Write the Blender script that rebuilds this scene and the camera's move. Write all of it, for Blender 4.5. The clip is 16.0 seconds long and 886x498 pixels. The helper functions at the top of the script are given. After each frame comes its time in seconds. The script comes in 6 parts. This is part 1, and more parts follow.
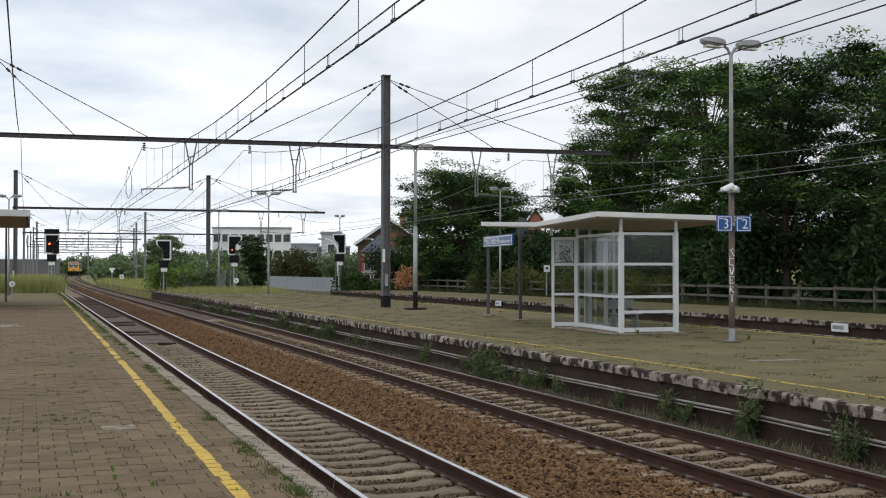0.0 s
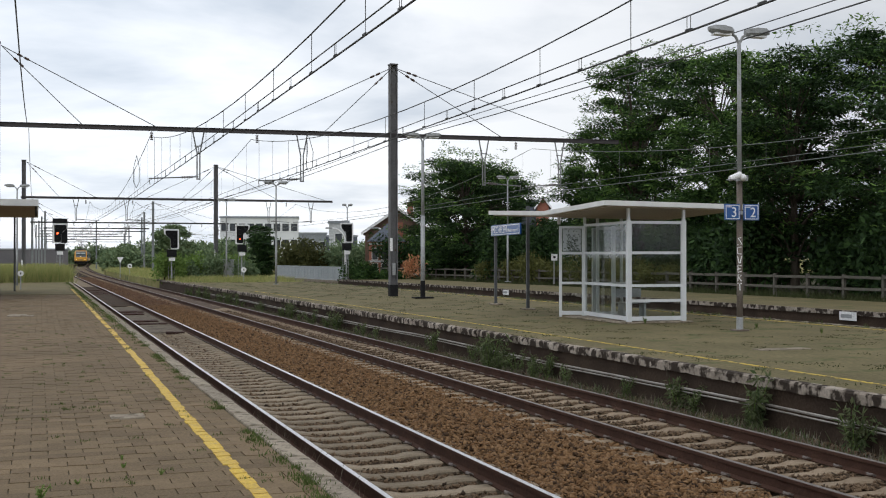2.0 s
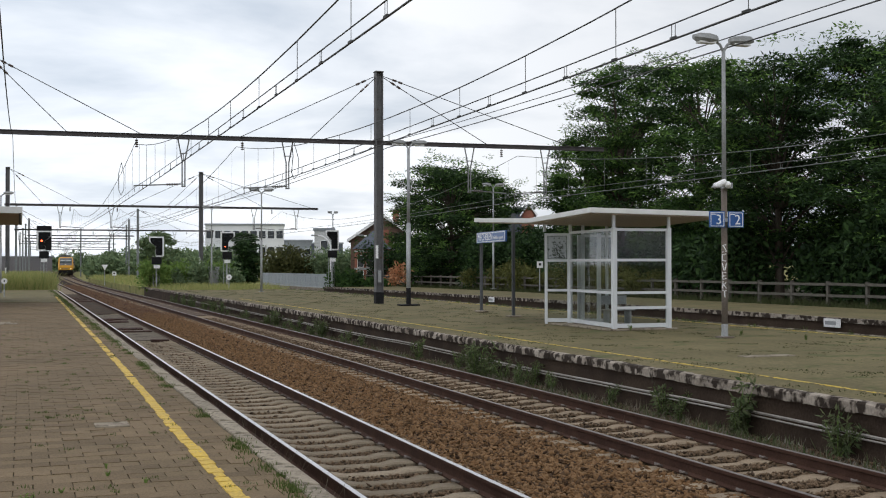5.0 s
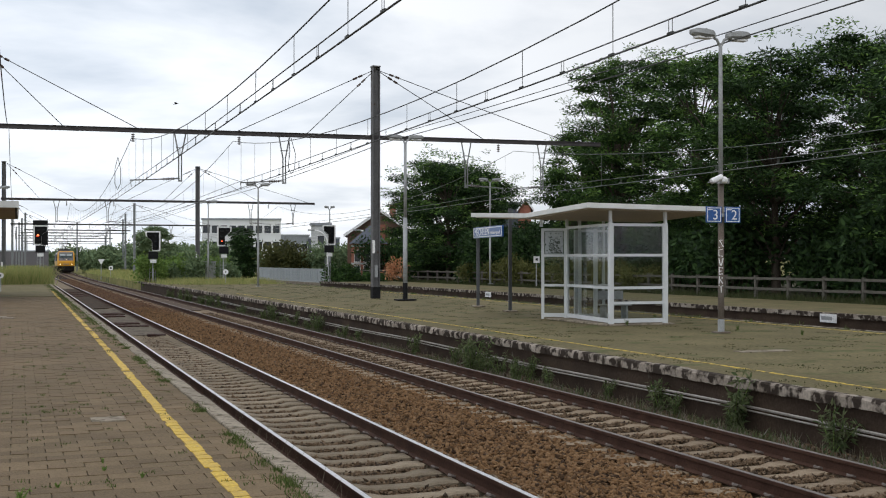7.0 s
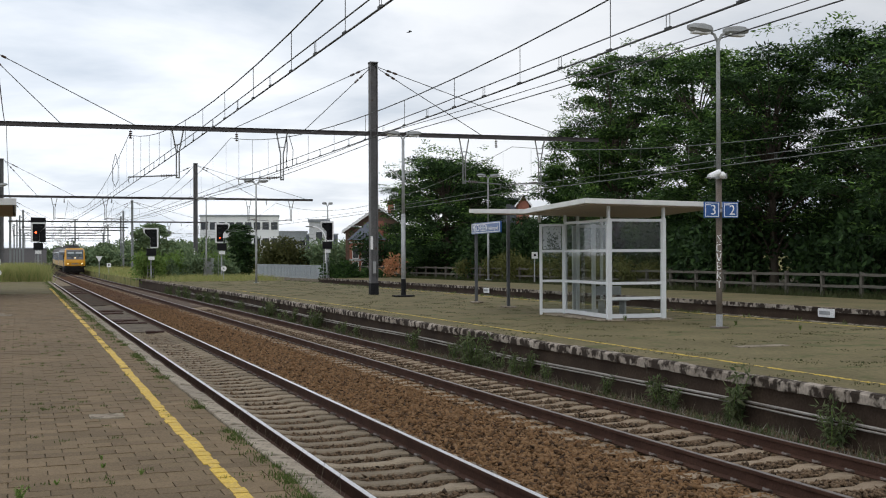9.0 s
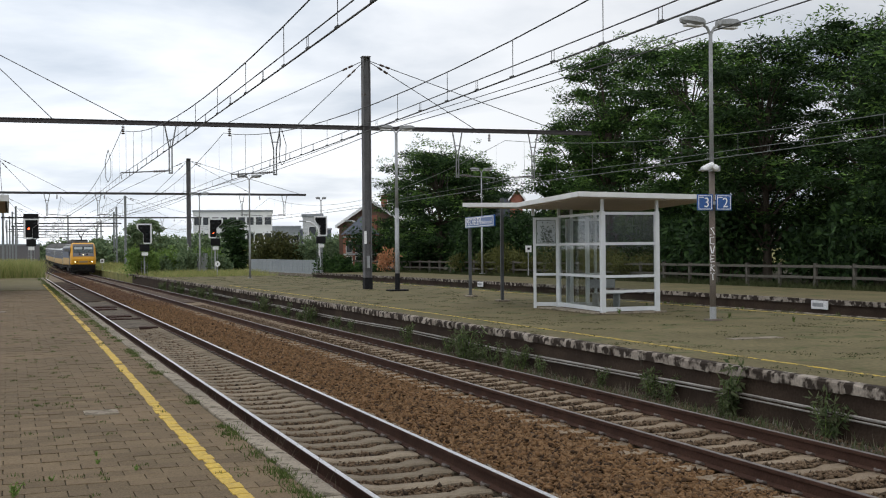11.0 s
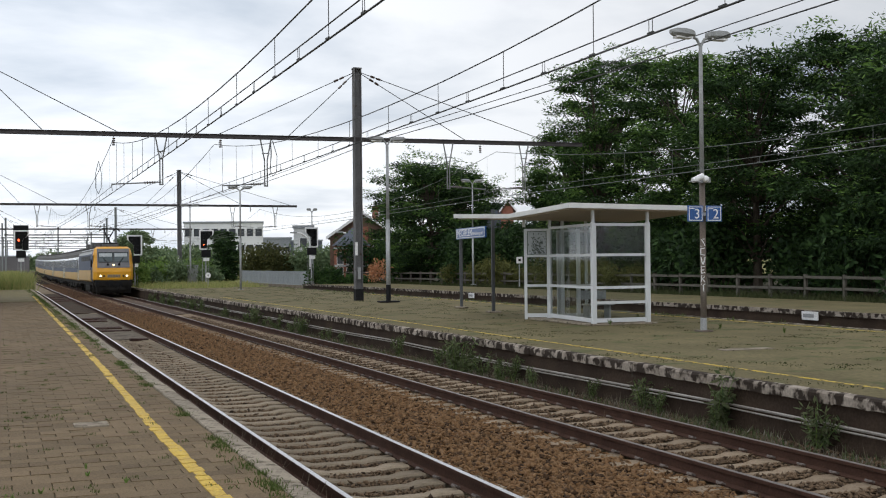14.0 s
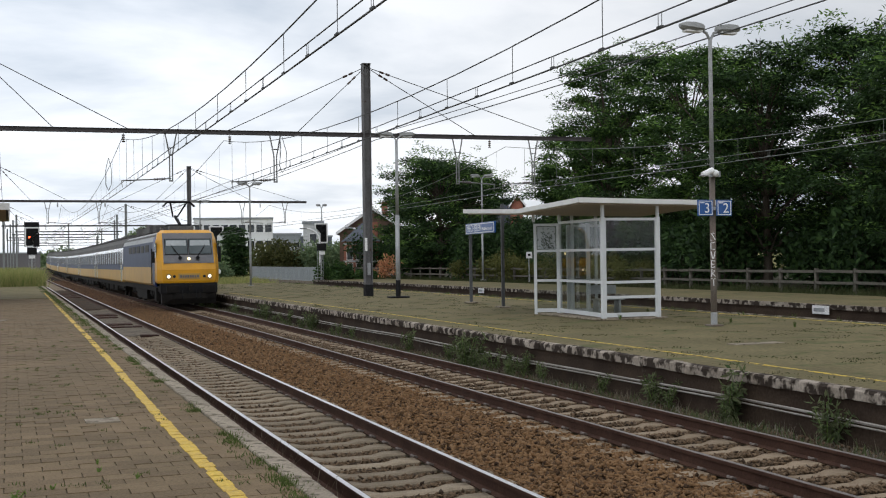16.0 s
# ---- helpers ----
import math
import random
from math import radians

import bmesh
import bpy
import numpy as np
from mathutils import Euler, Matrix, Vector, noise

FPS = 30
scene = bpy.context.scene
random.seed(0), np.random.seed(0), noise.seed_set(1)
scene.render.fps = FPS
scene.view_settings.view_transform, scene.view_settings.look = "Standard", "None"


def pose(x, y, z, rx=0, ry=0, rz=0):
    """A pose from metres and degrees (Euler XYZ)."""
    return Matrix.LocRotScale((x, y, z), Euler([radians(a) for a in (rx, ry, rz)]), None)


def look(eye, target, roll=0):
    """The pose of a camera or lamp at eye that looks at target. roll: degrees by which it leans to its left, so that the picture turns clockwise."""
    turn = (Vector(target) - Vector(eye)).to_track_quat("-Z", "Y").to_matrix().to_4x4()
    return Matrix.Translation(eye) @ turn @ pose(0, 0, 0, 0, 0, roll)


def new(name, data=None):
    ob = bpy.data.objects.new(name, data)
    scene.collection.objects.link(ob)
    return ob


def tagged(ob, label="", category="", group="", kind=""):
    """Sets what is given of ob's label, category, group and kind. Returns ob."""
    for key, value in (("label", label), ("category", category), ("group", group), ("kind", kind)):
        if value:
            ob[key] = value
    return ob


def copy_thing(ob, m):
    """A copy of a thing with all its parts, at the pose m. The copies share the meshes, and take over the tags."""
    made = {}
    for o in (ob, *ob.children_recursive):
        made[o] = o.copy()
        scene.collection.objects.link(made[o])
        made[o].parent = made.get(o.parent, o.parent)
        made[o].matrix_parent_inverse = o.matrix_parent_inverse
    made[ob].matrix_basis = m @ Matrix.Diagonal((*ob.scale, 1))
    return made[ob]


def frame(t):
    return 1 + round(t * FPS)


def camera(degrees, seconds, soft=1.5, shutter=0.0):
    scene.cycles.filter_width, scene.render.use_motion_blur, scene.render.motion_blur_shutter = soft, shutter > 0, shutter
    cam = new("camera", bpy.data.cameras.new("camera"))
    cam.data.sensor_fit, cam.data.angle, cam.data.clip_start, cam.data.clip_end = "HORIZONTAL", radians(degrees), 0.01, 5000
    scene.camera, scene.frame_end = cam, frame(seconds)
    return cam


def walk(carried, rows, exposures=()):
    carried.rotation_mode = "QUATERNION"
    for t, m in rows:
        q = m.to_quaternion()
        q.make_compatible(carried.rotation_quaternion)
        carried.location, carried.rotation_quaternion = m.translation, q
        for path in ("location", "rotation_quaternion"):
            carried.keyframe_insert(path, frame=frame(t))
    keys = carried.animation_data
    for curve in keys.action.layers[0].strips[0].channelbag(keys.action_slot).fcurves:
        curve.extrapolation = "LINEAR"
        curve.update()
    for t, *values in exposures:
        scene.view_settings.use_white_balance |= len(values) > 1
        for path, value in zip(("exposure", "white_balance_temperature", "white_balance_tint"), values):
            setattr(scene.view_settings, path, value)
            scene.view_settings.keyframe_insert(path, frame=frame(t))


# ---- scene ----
EYE = (0.0, 0.0, 2.29)
cam = camera(42.0, 16.0, soft=1.1)
# seconds, yaw, pitch, roll of a camera held in the hand at one spot
TURNS = [
    (0, -19.752, 0.926, -0.007), (0.5, -19.462, 0.984, -0.063), (1, -19.650, 0.882, -0.142), (1.5, -19.702, 0.613, -0.249),
    (2, -19.382, 0.379, 0.057), (2.5, -19.567, 0.493, 0.076), (3, -19.800, 0.553, -0.025), (3.5, -19.876, 0.651, 0.115),
    (4, -20.034, 0.851, 0.056), (6.5, -20.174, 0.489, 0.119), (7, -20.255, 0.487, 0.022), (7.5, -20.426, 0.553, 0.051),
    (8, -20.296, 0.448, 0.126), (8.5, -20.414, 0.348, 0.219), (9, -20.346, 0.288, 0.205), (11.5, -20.695, -0.032, 0.557),
    (12, -20.728, 0.119, 0.472), (12.5, -20.934, 0.388, 0.517), (13, -20.947, 0.482, 0.739), (13.5, -20.954, 0.593, 0.779),
    (14, -21.101, 0.548, 0.562), (14.5, -21.107, 0.411, 0.477), (15, -20.535, 0.333, 0.846), (15.5, -20.477, 0.247, 0.935),
    (16, -20.623, 0.319, 0.769),
]
walk(cam, [(t, pose(*EYE, 90 + pitch, roll, yaw)) for t, yaw, pitch, roll in TURNS])

# ---- sky and light ----
SUN_EL, SUN_AZ = 52.0, 215.0        # degrees; azimuth from +y, clockwise


def make_world():
    world = bpy.data.worlds.new("overcast_sky")
    scene.world = world
    world.use_nodes = True
    nt = world.node_tree
    nt.nodes.clear()
    N = nt.nodes.new
    out, bg = N("ShaderNodeOutputWorld"), N("ShaderNodeBackground")
    sky = N("ShaderNodeTexSky")
    sky.sky_type = "NISHITA"
    sky.sun_disc = False
    sky.sun_elevation, sky.sun_rotation = radians(SUN_EL), radians(SUN_AZ)
    gain = N("ShaderNodeVectorMath")
    gain.operation = "SCALE"
    gain.inputs["Scale"].default_value = 0.10
    nt.links.new(sky.outputs[0], gain.inputs[0])
    co, sep = N("ShaderNodeTexCoord"), N("ShaderNodeSeparateXYZ")
    nt.links.new(co.outputs["Generated"], sep.inputs[0])
    # flatten the dome into a cloud deck
    up = N("ShaderNodeMath"); up.operation = "MAXIMUM"; up.inputs[1].default_value = 0.0
    nt.links.new(sep.outputs["Z"], up.inputs[0])
    add = N("ShaderNodeMath"); add.operation = "ADD"; add.inputs[1].default_value = 0.16
    nt.links.new(up.outputs[0], add.inputs[0])
    div = N("ShaderNodeVectorMath"); div.operation = "DIVIDE"
    comb = N("ShaderNodeCombineXYZ")
    for i in range(3):
        nt.links.new(add.outputs[0], comb.inputs[i])
    nt.links.new(co.outputs["Generated"], div.inputs[0])
    nt.links.new(comb.outputs[0], div.inputs[1])
    n1 = N("ShaderNodeTexNoise")
    n1.inputs["Scale"].default_value, n1.inputs["Detail"].default_value, n1.inputs["Roughness"].default_value = 0.85, 8, 0.52
    n1.inputs["Distortion"].default_value = 0.25
    nt.links.new(div.outputs[0], n1.inputs["Vector"])
    ramp = N("ShaderNodeValToRGB")
    e = ramp.color_ramp.elements
    e[0].position, e[0].color = 0.36, (0.67, 0.745, 0.85, 1)
    e[1].position, e[1].color = 0.56, (1.18, 1.21, 1.26, 1)
    nt.links.new(n1.outputs["Fac"], ramp.inputs[0])
    mix = N("ShaderNodeMix"); mix.data_type = "RGBA"
    mix.inputs[0].default_value = 0.93
    nt.links.new(gain.outputs[0], mix.inputs["A"])
    # the deck is brighter towards the sun's side
    side = N("ShaderNodeMapRange")
    side.inputs["From Min"].default_value, side.inputs["From Max"].default_value = 0.1, 0.75
    side.inputs["To Min"].default_value, side.inputs["To Max"].default_value = 1.04, 0.56
    nt.links.new(sep.outputs["X"], side.inputs[0])
    dim = N("ShaderNodeVectorMath"); dim.operation = "SCALE"
    nt.links.new(ramp.outputs[0], dim.inputs[0])
    nt.links.new(side.outputs[0], dim.inputs["Scale"])
    nt.links.new(dim.outputs[0], mix.inputs["B"])
    nt.links.new(mix.outputs["Result"], bg.inputs["Color"])
    bg.inputs["Strength"].default_value = 1.0
    nt.links.new(bg.outputs[0], out.inputs[0])


make_world()
sun = new("sun", bpy.data.lights.new("sun", "SUN"))
sun.data.energy, sun.data.angle, sun.data.color = 0.55, radians(25), (1.0, 0.96, 0.9)
a, e = radians(SUN_AZ), radians(SUN_EL)
sun.matrix_world = look((math.sin(a) * math.cos(e) * 60, math.cos(a) * math.cos(e) * 60, math.sin(e) * 60), (0, 0, 0))
scene.view_settings.exposure = 0.0

# ---- materials ----


def material(name, c1, c2, scale=6.0, rough=0.8, metal=0.0, bump=0.15, fine=40.0, c3=None, spots=0.5, stretch=(1, 1, 1), world=False, vary=0.0, grain=0.22):
    """Two tones mixed by broad noise, a third in spots, grain in colour and relief."""
    m = bpy.data.materials.new(name)
    m.use_nodes = True
    nt = m.node_tree
    N, L = nt.nodes.new, nt.links.new
    b = nt.nodes["Principled BSDF"]
    b.inputs["Roughness"].default_value, b.inputs["Metallic"].default_value = rough, metal
    b.inputs["Specular IOR Level"].default_value = 0.5 if rough < 0.75 else 0.15
    co = N("ShaderNodeTexCoord")
    mp = N("ShaderNodeMapping")
    mp.inputs["Scale"].default_value = stretch
    if world:
        L(N("ShaderNodeNewGeometry").outputs["Position"], mp.inputs[0])
    else:
        L(co.outputs["Object"], mp.inputs[0])

    def nz(s, d=4):
        n = N("ShaderNodeTexNoise")
        n.inputs["Scale"].default_value, n.inputs["Detail"].default_value = s, d
        L(mp.outputs[0], n.inputs["Vector"])
        return n.outputs["Fac"]

    def mixc(fac, a_, b_):
        x = N("ShaderNodeMix"); x.data_type = "RGBA"
        L(fac, x.inputs[0])
        for s, v in (("A", a_), ("B", b_)):
            if isinstance(v, tuple):
                x.inputs[s].default_value = (*v, 1)
            else:
                L(v, x.inputs[s])
        return x.outputs["Result"]

    def ramp(f, lo, hi):
        r = N("ShaderNodeMapRange")
        r.inputs["From Min"].default_value, r.inputs["From Max"].default_value = lo, hi
        L(f, r.inputs[0])
        return r.outputs[0]

    col = mixc(ramp(nz(scale), 0.35, 0.65), c1, c2)
    if c3:
        col = mixc(ramp(nz(scale * 2.7, 6), spots, spots + 0.08), col, c3)
    fn = nz(fine, 3)
    hsv = N("ShaderNodeHueSaturation")
    v = N("ShaderNodeMapRange")
    v.inputs["To Min"].default_value, v.inputs["To Max"].default_value = 1 - grain, 1 + grain
    v.inputs["From Min"].default_value, v.inputs["From Max"].default_value = 0.3, 0.7
    L(fn, v.inputs[0])
    val = v.outputs[0]
    if vary:
        info = N("ShaderNodeObjectInfo")
        rr = N("ShaderNodeMapRange")
        rr.inputs["To Min"].default_value, rr.inputs["To Max"].default_value = 1 - vary, 1 + vary
        L(info.outputs["Random"], rr.inputs[0])
        ml = N("ShaderNodeMath"); ml.operation = "MULTIPLY"
        L(val, ml.inputs[0]); L(rr.outputs[0], ml.inputs[1])
        val = ml.outputs[0]
    L(val, hsv.inputs["Value"])
    L(col, hsv.inputs["Color"])
    L(hsv.outputs[0], b.inputs["Base Color"])
    if bump:
        bp = N("ShaderNodeBump")
        bp.inputs["Strength"].default_value, bp.inputs["Distance"].default_value = bump, 0.01
        L(fn, bp.inputs["Height"])
        L(bp.outputs[0], b.inputs["Normal"])
    return m


def island_material(name, c1, c2, rough=0.9, trans=0.0, c3=None):
    """Colour varied piece by piece."""
    m = bpy.data.materials.new(name)
    m.use_nodes = True
    nt = m.node_tree
    N, L = nt.nodes.new, nt.links.new
    b = nt.nodes["Principled BSDF"]
    b.inputs["Roughness"].default_value = rough
    b.inputs["Specular IOR Level"].default_value = 0.25
    g = N("ShaderNodeNewGeometry")
    r = N("ShaderNodeValToRGB")
    el = r.color_ramp.elements
    el[0].color, el[1].color = (*c1, 1), (*c2, 1)
    if c3:
        k = el.new(0.5)
        k.color = (*c3, 1)
    L(g.outputs["Random Per Island"], r.inputs[0])
    L(r.outputs[0], b.inputs["Base Color"])
    if trans:
        tr, mx = N("ShaderNodeBsdfTranslucent"), N("ShaderNodeMixShader")
        L(r.outputs[0], tr.inputs["Color"])
        mx.inputs[0].default_value = trans
        L(b.outputs[0], mx.inputs[1]); L(tr.outputs[0], mx.inputs[2])
        L(mx.outputs[0], nt.nodes["Material Output"].inputs[0])
    return m


def glow(name, colour, strength):
    m = bpy.data.materials.new(name)
    m.use_nodes = True
    b = m.node_tree.nodes["Principled BSDF"]
    b.inputs["Base Color"].default_value = (*colour, 1)
    b.inputs["Emission Color"].default_value = (*colour, 1)
    b.inputs["Emission Strength"].default_value = strength
    return m


def glass(name, tint=(0.9, 0.95, 0.94), clear=0.82):
    m = bpy.data.materials.new(name)
    m.use_nodes = True
    nt = m.node_tree
    nt.nodes.clear()
    N, L = nt.nodes.new, nt.links.new
    t, g, x, o, f = (N(k) for k in ("ShaderNodeBsdfTransparent", "ShaderNodeBsdfGlossy", "ShaderNodeMixShader", "ShaderNodeOutputMaterial", "ShaderNodeFresnel"))
    t.inputs[0].default_value = (*[c * clear for c in tint], 1)
    g.inputs["Roughness"].default_value = 0.03
    f.inputs[0].default_value = 1.5
    L(f.outputs[0], x.inputs[0]); L(t.outputs[0], x.inputs[1]); L(g.outputs[0], x.inputs[2]); L(x.outputs[0], o.inputs[0])
    return m


M = {}
M["rail_top"] = material("worn_steel", (0.45, 0.45, 0.46), (0.55, 0.55, 0.56), 20, 0.28, 0.9, 0.03)
M["rail_dull"] = material("dull_rail_head", (0.17, 0.14, 0.125), (0.12, 0.10, 0.09), 6, 0.45, 0.6, 0.03)
M["rail"] = material("rusty_rail", (0.046, 0.023, 0.016), (0.068, 0.035, 0.024), 3, 0.85, 0, 0.2)
M["sleeper"] = material("concrete_sleeper", (0.265, 0.215, 0.155), (0.185, 0.148, 0.105), 3, 0.9, 0, 0.3, 60, vary=0.2)
M["sleeper_rusty"] = material("rust_dusted_sleeper", (0.28, 0.22, 0.155), (0.19, 0.14, 0.095), 3, 0.9, 0, 0.3, 60, vary=0.15)
# near-black beds: the shadow between the stones is put into their colour
M["ballast"] = material("ballast_bed", (0.03, 0.015, 0.008), (0.022, 0.012, 0.007), 0.6, 0.95, 0, 0.8, 22, world=True)
M["ballast_grey"] = material("grey_ballast_bed", (0.034, 0.026, 0.018), (0.024, 0.018, 0.012), 0.6, 0.95, 0, 0.8, 22, world=True)
M["stones"] = island_material("ballast_stones", (0.135, 0.070, 0.030), (0.030, 0.016, 0.008), 0.95, 0, (0.215, 0.125, 0.060))
M["stones_far"] = island_material("dull_ballast_stones", (0.10, 0.052, 0.028), (0.045, 0.025, 0.016), 0.95, 0, (0.15, 0.085, 0.048))
M["stones_grey"] = island_material("grey_ballast_stones", (0.105, 0.068, 0.04), (0.03, 0.02, 0.013), 0.95, 0, (0.16, 0.108, 0.066))
M["clip"] = material("fastening_steel", (0.17, 0.145, 0.13), (0.12, 0.10, 0.09), 20, 0.7, 0.2, 0.1)
M["kerb"] = material("kerb_concrete", (0.30, 0.255, 0.20), (0.19, 0.16, 0.12), 3.0, 0.9, 0, 0.45, 30, (0.10, 0.085, 0.06), 0.55, vary=0.12)
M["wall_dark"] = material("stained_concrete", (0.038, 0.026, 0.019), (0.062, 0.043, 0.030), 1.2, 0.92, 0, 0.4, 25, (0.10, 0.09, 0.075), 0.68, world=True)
M["coping"] = material("flaking_white_coping", (0.36, 0.315, 0.265), (0.22, 0.185, 0.15), 1.6, 0.9, 0, 0.5, 25, (0.035, 0.026, 0.020), 0.445, stretch=(1, 1, 0.9), world=True)
M["yellow"] = material("yellow_line_paint", (0.56, 0.37, 0.035), (0.46, 0.30, 0.04), 5, 0.7, 0, 0.15, 40, (0.26, 0.21, 0.11), 0.63, world=True)
M["paver"] = material("clay_paver", (0.170, 0.122, 0.073), (0.128, 0.094, 0.056), 0.7, 0.9, 0, 0.25, 60, vary=0.16, world=True)
M["joint"] = material("joint_soil", (0.06, 0.048, 0.03), (0.085, 0.07, 0.042), 2, 0.95, 0, 0.4, 50, world=True)
M["grass"] = material("rough_grass", (0.17, 0.17, 0.055), (0.24, 0.215, 0.085), 0.4, 0.95, 0, 0.6, 8, (0.08, 0.10, 0.035), 0.55, world=True)
M["mast"] = material("weathered_mast_steel", (0.125, 0.124, 0.126), (0.165, 0.163, 0.165), 1.5, 0.75, 0.2, 0.1, 30, (0.10, 0.075, 0.06), 0.64)
M["galv"] = material("galvanised_steel", (0.36, 0.37, 0.375), (0.29, 0.30, 0.305), 4, 0.55, 0.35, 0.05)
M["lamp_grey"] = material("grey_lamp_paint", (0.30, 0.31, 0.31), (0.24, 0.245, 0.24), 3, 0.6, 0.1, 0.05)
M["post_brown"] = material("rust_streaked_post", (0.20, 0.175, 0.155), (0.145, 0.115, 0.095), 1.5, 0.75, 0.1, 0.1)
M["wire"] = material("wire_metal", (0.035, 0.037, 0.035), (0.05, 0.05, 0.047), 3, 0.6, 0.4, 0)
M["wire_pale"] = material("weathered_copper_wire", (0.16, 0.175, 0.16), (0.11, 0.12, 0.11), 3, 0.6, 0.3, 0)
M["insul"] = material("brown_insulator", (0.05, 0.03, 0.025), (0.07, 0.045, 0.035), 10, 0.3, 0, 0)
M["white_paint"] = material("white_frame_paint", (0.60, 0.62, 0.63), (0.54, 0.56, 0.57), 1.5, 0.45, 0, 0.0, 6, grain=0.04)
M["roof_white"] = material("pale_roof_edge", (0.70, 0.70, 0.68), (0.62, 0.62, 0.60), 2, 0.6, 0, 0.0, grain=0.06)
M["soffit"] = material("wooden_soffit", (0.46, 0.39, 0.32), (0.38, 0.32, 0.26), 1, 0.7, 0, 0.1, 20, stretch=(1, 12, 1))
M["glass"] = glass("shelter_glass")
M["film"] = material("pale_window_film", (0.40, 0.43, 0.44), (0.33, 0.36, 0.37), 3, 0.5, 0, 0, 8, grain=0.08)
M["print"] = material("dark_leaf_print", (0.03, 0.045, 0.03), (0.045, 0.06, 0.04), 6, 0.7, 0, 0)
M["dark_glass"] = material("dark_glazing", (0.02, 0.024, 0.028), (0.03, 0.035, 0.04), 2, 0.06, 0, 0)
M["blue"] = material("blue_enamel", (0.012, 0.075, 0.26), (0.014, 0.085, 0.29), 4, 0.3, 0, 0)
M["white"] = material("white_enamel", (0.78, 0.78, 0.78), (0.72, 0.72, 0.72), 4, 0.4, 0, 0)
M["black"] = material("black_paint", (0.010, 0.010, 0.011), (0.016, 0.016, 0.017), 5, 0.8, 0, 0.05)
M["post_dark"] = material("dark_grey_post_paint", (0.045, 0.05, 0.055), (0.06, 0.062, 0.066), 5, 0.6, 0, 0.05)
M["red_glow"] = glow("red_signal_light", (1.0, 0.09, 0.03), 6)
M["lamp_glow"] = glow("headlamp_light", (1.0, 0.80, 0.42), 4)
M["bark"] = material("furrowed_bark", (0.055, 0.045, 0.035), (0.085, 0.07, 0.055), 3, 0.95, 0, 0.6, 20, stretch=(3, 3, 0.6))
M["leaf"] = island_material("locust_leaves", (0.012, 0.032, 0.009), (0.07, 0.135, 0.03), 0.75, 0.2, (0.032, 0.072, 0.016))
M["leaf_dark"] = island_material("dark_leaves", (0.009, 0.024, 0.008), (0.048, 0.095, 0.025), 0.75, 0.18, (0.022, 0.05, 0.013))
M["leaf_light"] = island_material("weed_leaves", (0.10, 0.18, 0.04), (0.22, 0.31, 0.08), 0.8, 0.3)
# pale greens: the haze of distance is put into the leaf colour
M["leaf_far"] = island_material("hazy_far_leaves", (0.10, 0.155, 0.08), (0.20, 0.26, 0.13), 0.8, 0.2)
M["straw"] = island_material("dry_grass_blades", (0.30, 0.31, 0.10), (0.16, 0.23, 0.06), 0.9, 0.3, (0.37, 0.35, 0.15))
M["orange_leaf"] = island_material("copper_leaves", (0.40, 0.17, 0.08), (0.52, 0.29, 0.16), 0.8, 0.2)
M["fence"] = material("weathered_fence_concrete", (0.13, 0.12, 0.10), (0.09, 0.083, 0.07), 2, 0.9, 0, 0.3, 25)
M["brick"] = material("red_brickwork", (0.34, 0.145, 0.10), (0.26, 0.105, 0.075), 1.5, 0.9, 0, 0.3, 14)
M["roof_tile"] = material("brown_roof_tiles", (0.10, 0.06, 0.045), (0.075, 0.05, 0.04), 1.5, 0.85, 0, 0.3, 10)
M["slate"] = material("blue_grey_slate", (0.085, 0.10, 0.13), (0.065, 0.075, 0.10), 1.5, 0.6, 0, 0.2, 10)
M["render_grey"] = material("pale_grey_cladding", (0.52, 0.53, 0.53), (0.44, 0.45, 0.45), 0.3, 0.7, 0, 0.05, 5)
M["render_mid"] = material("mid_grey_cladding", (0.27, 0.29, 0.31), (0.22, 0.24, 0.26), 0.3, 0.7, 0, 0.05, 5)
M["t_yellow"] = material("yellow_train_paint", (0.66, 0.315, 0.008), (0.61, 0.29, 0.009), 1.5, 0.35, 0, 0.02, 20, grain=0.05)
M["t_ochre"] = material("dusty_yellow_train_paint", (0.50, 0.30, 0.075), (0.43, 0.26, 0.075), 1.0, 0.5, 0, 0.03, 15, grain=0.05)
M["t_blue"] = material("slate_blue_train_paint", (0.042, 0.062, 0.115), (0.055, 0.076, 0.13), 1.0, 0.6, 0, 0.02, 15, grain=0.05)
M["t_deepblue"] = material("deep_blue_train_paint", (0.018, 0.032, 0.11), (0.022, 0.038, 0.12), 1.0, 0.4, 0, 0.02, 15, grain=0.05)
# silver paint, its base lightened to carry some of the sky's reflection
M["t_silver"] = material("silver_window_band", (0.80, 0.82, 0.85), (0.72, 0.74, 0.77), 0.8, 0.16, 0.55, 0.0, 10, grain=0.05)
M["t_roof"] = material("grimy_train_roof", (0.085, 0.085, 0.085), (0.12, 0.115, 0.11), 0.8, 0.8, 0, 0.1, 12)
M["t_under"] = material("grimy_running_gear", (0.010, 0.009, 0.008), (0.018, 0.016, 0.014), 3, 0.8, 0.1, 0.1)
M["t_grey"] = material("grey_front_panel", (0.115, 0.115, 0.125), (0.145, 0.143, 0.15), 3, 0.45, 0, 0.02, grain=0.05)
M["windscreen"] = material("windscreen_glass", (0.05, 0.07, 0.075), (0.07, 0.09, 0.095), 0.6, 0.12, 0.0, 0)
M["parapet"] = material("pale_metal_parapet", (0.33, 0.36, 0.37), (0.27, 0.30, 0.31), 1, 0.6, 0.1, 0.05)

# ---- mesh helpers ----


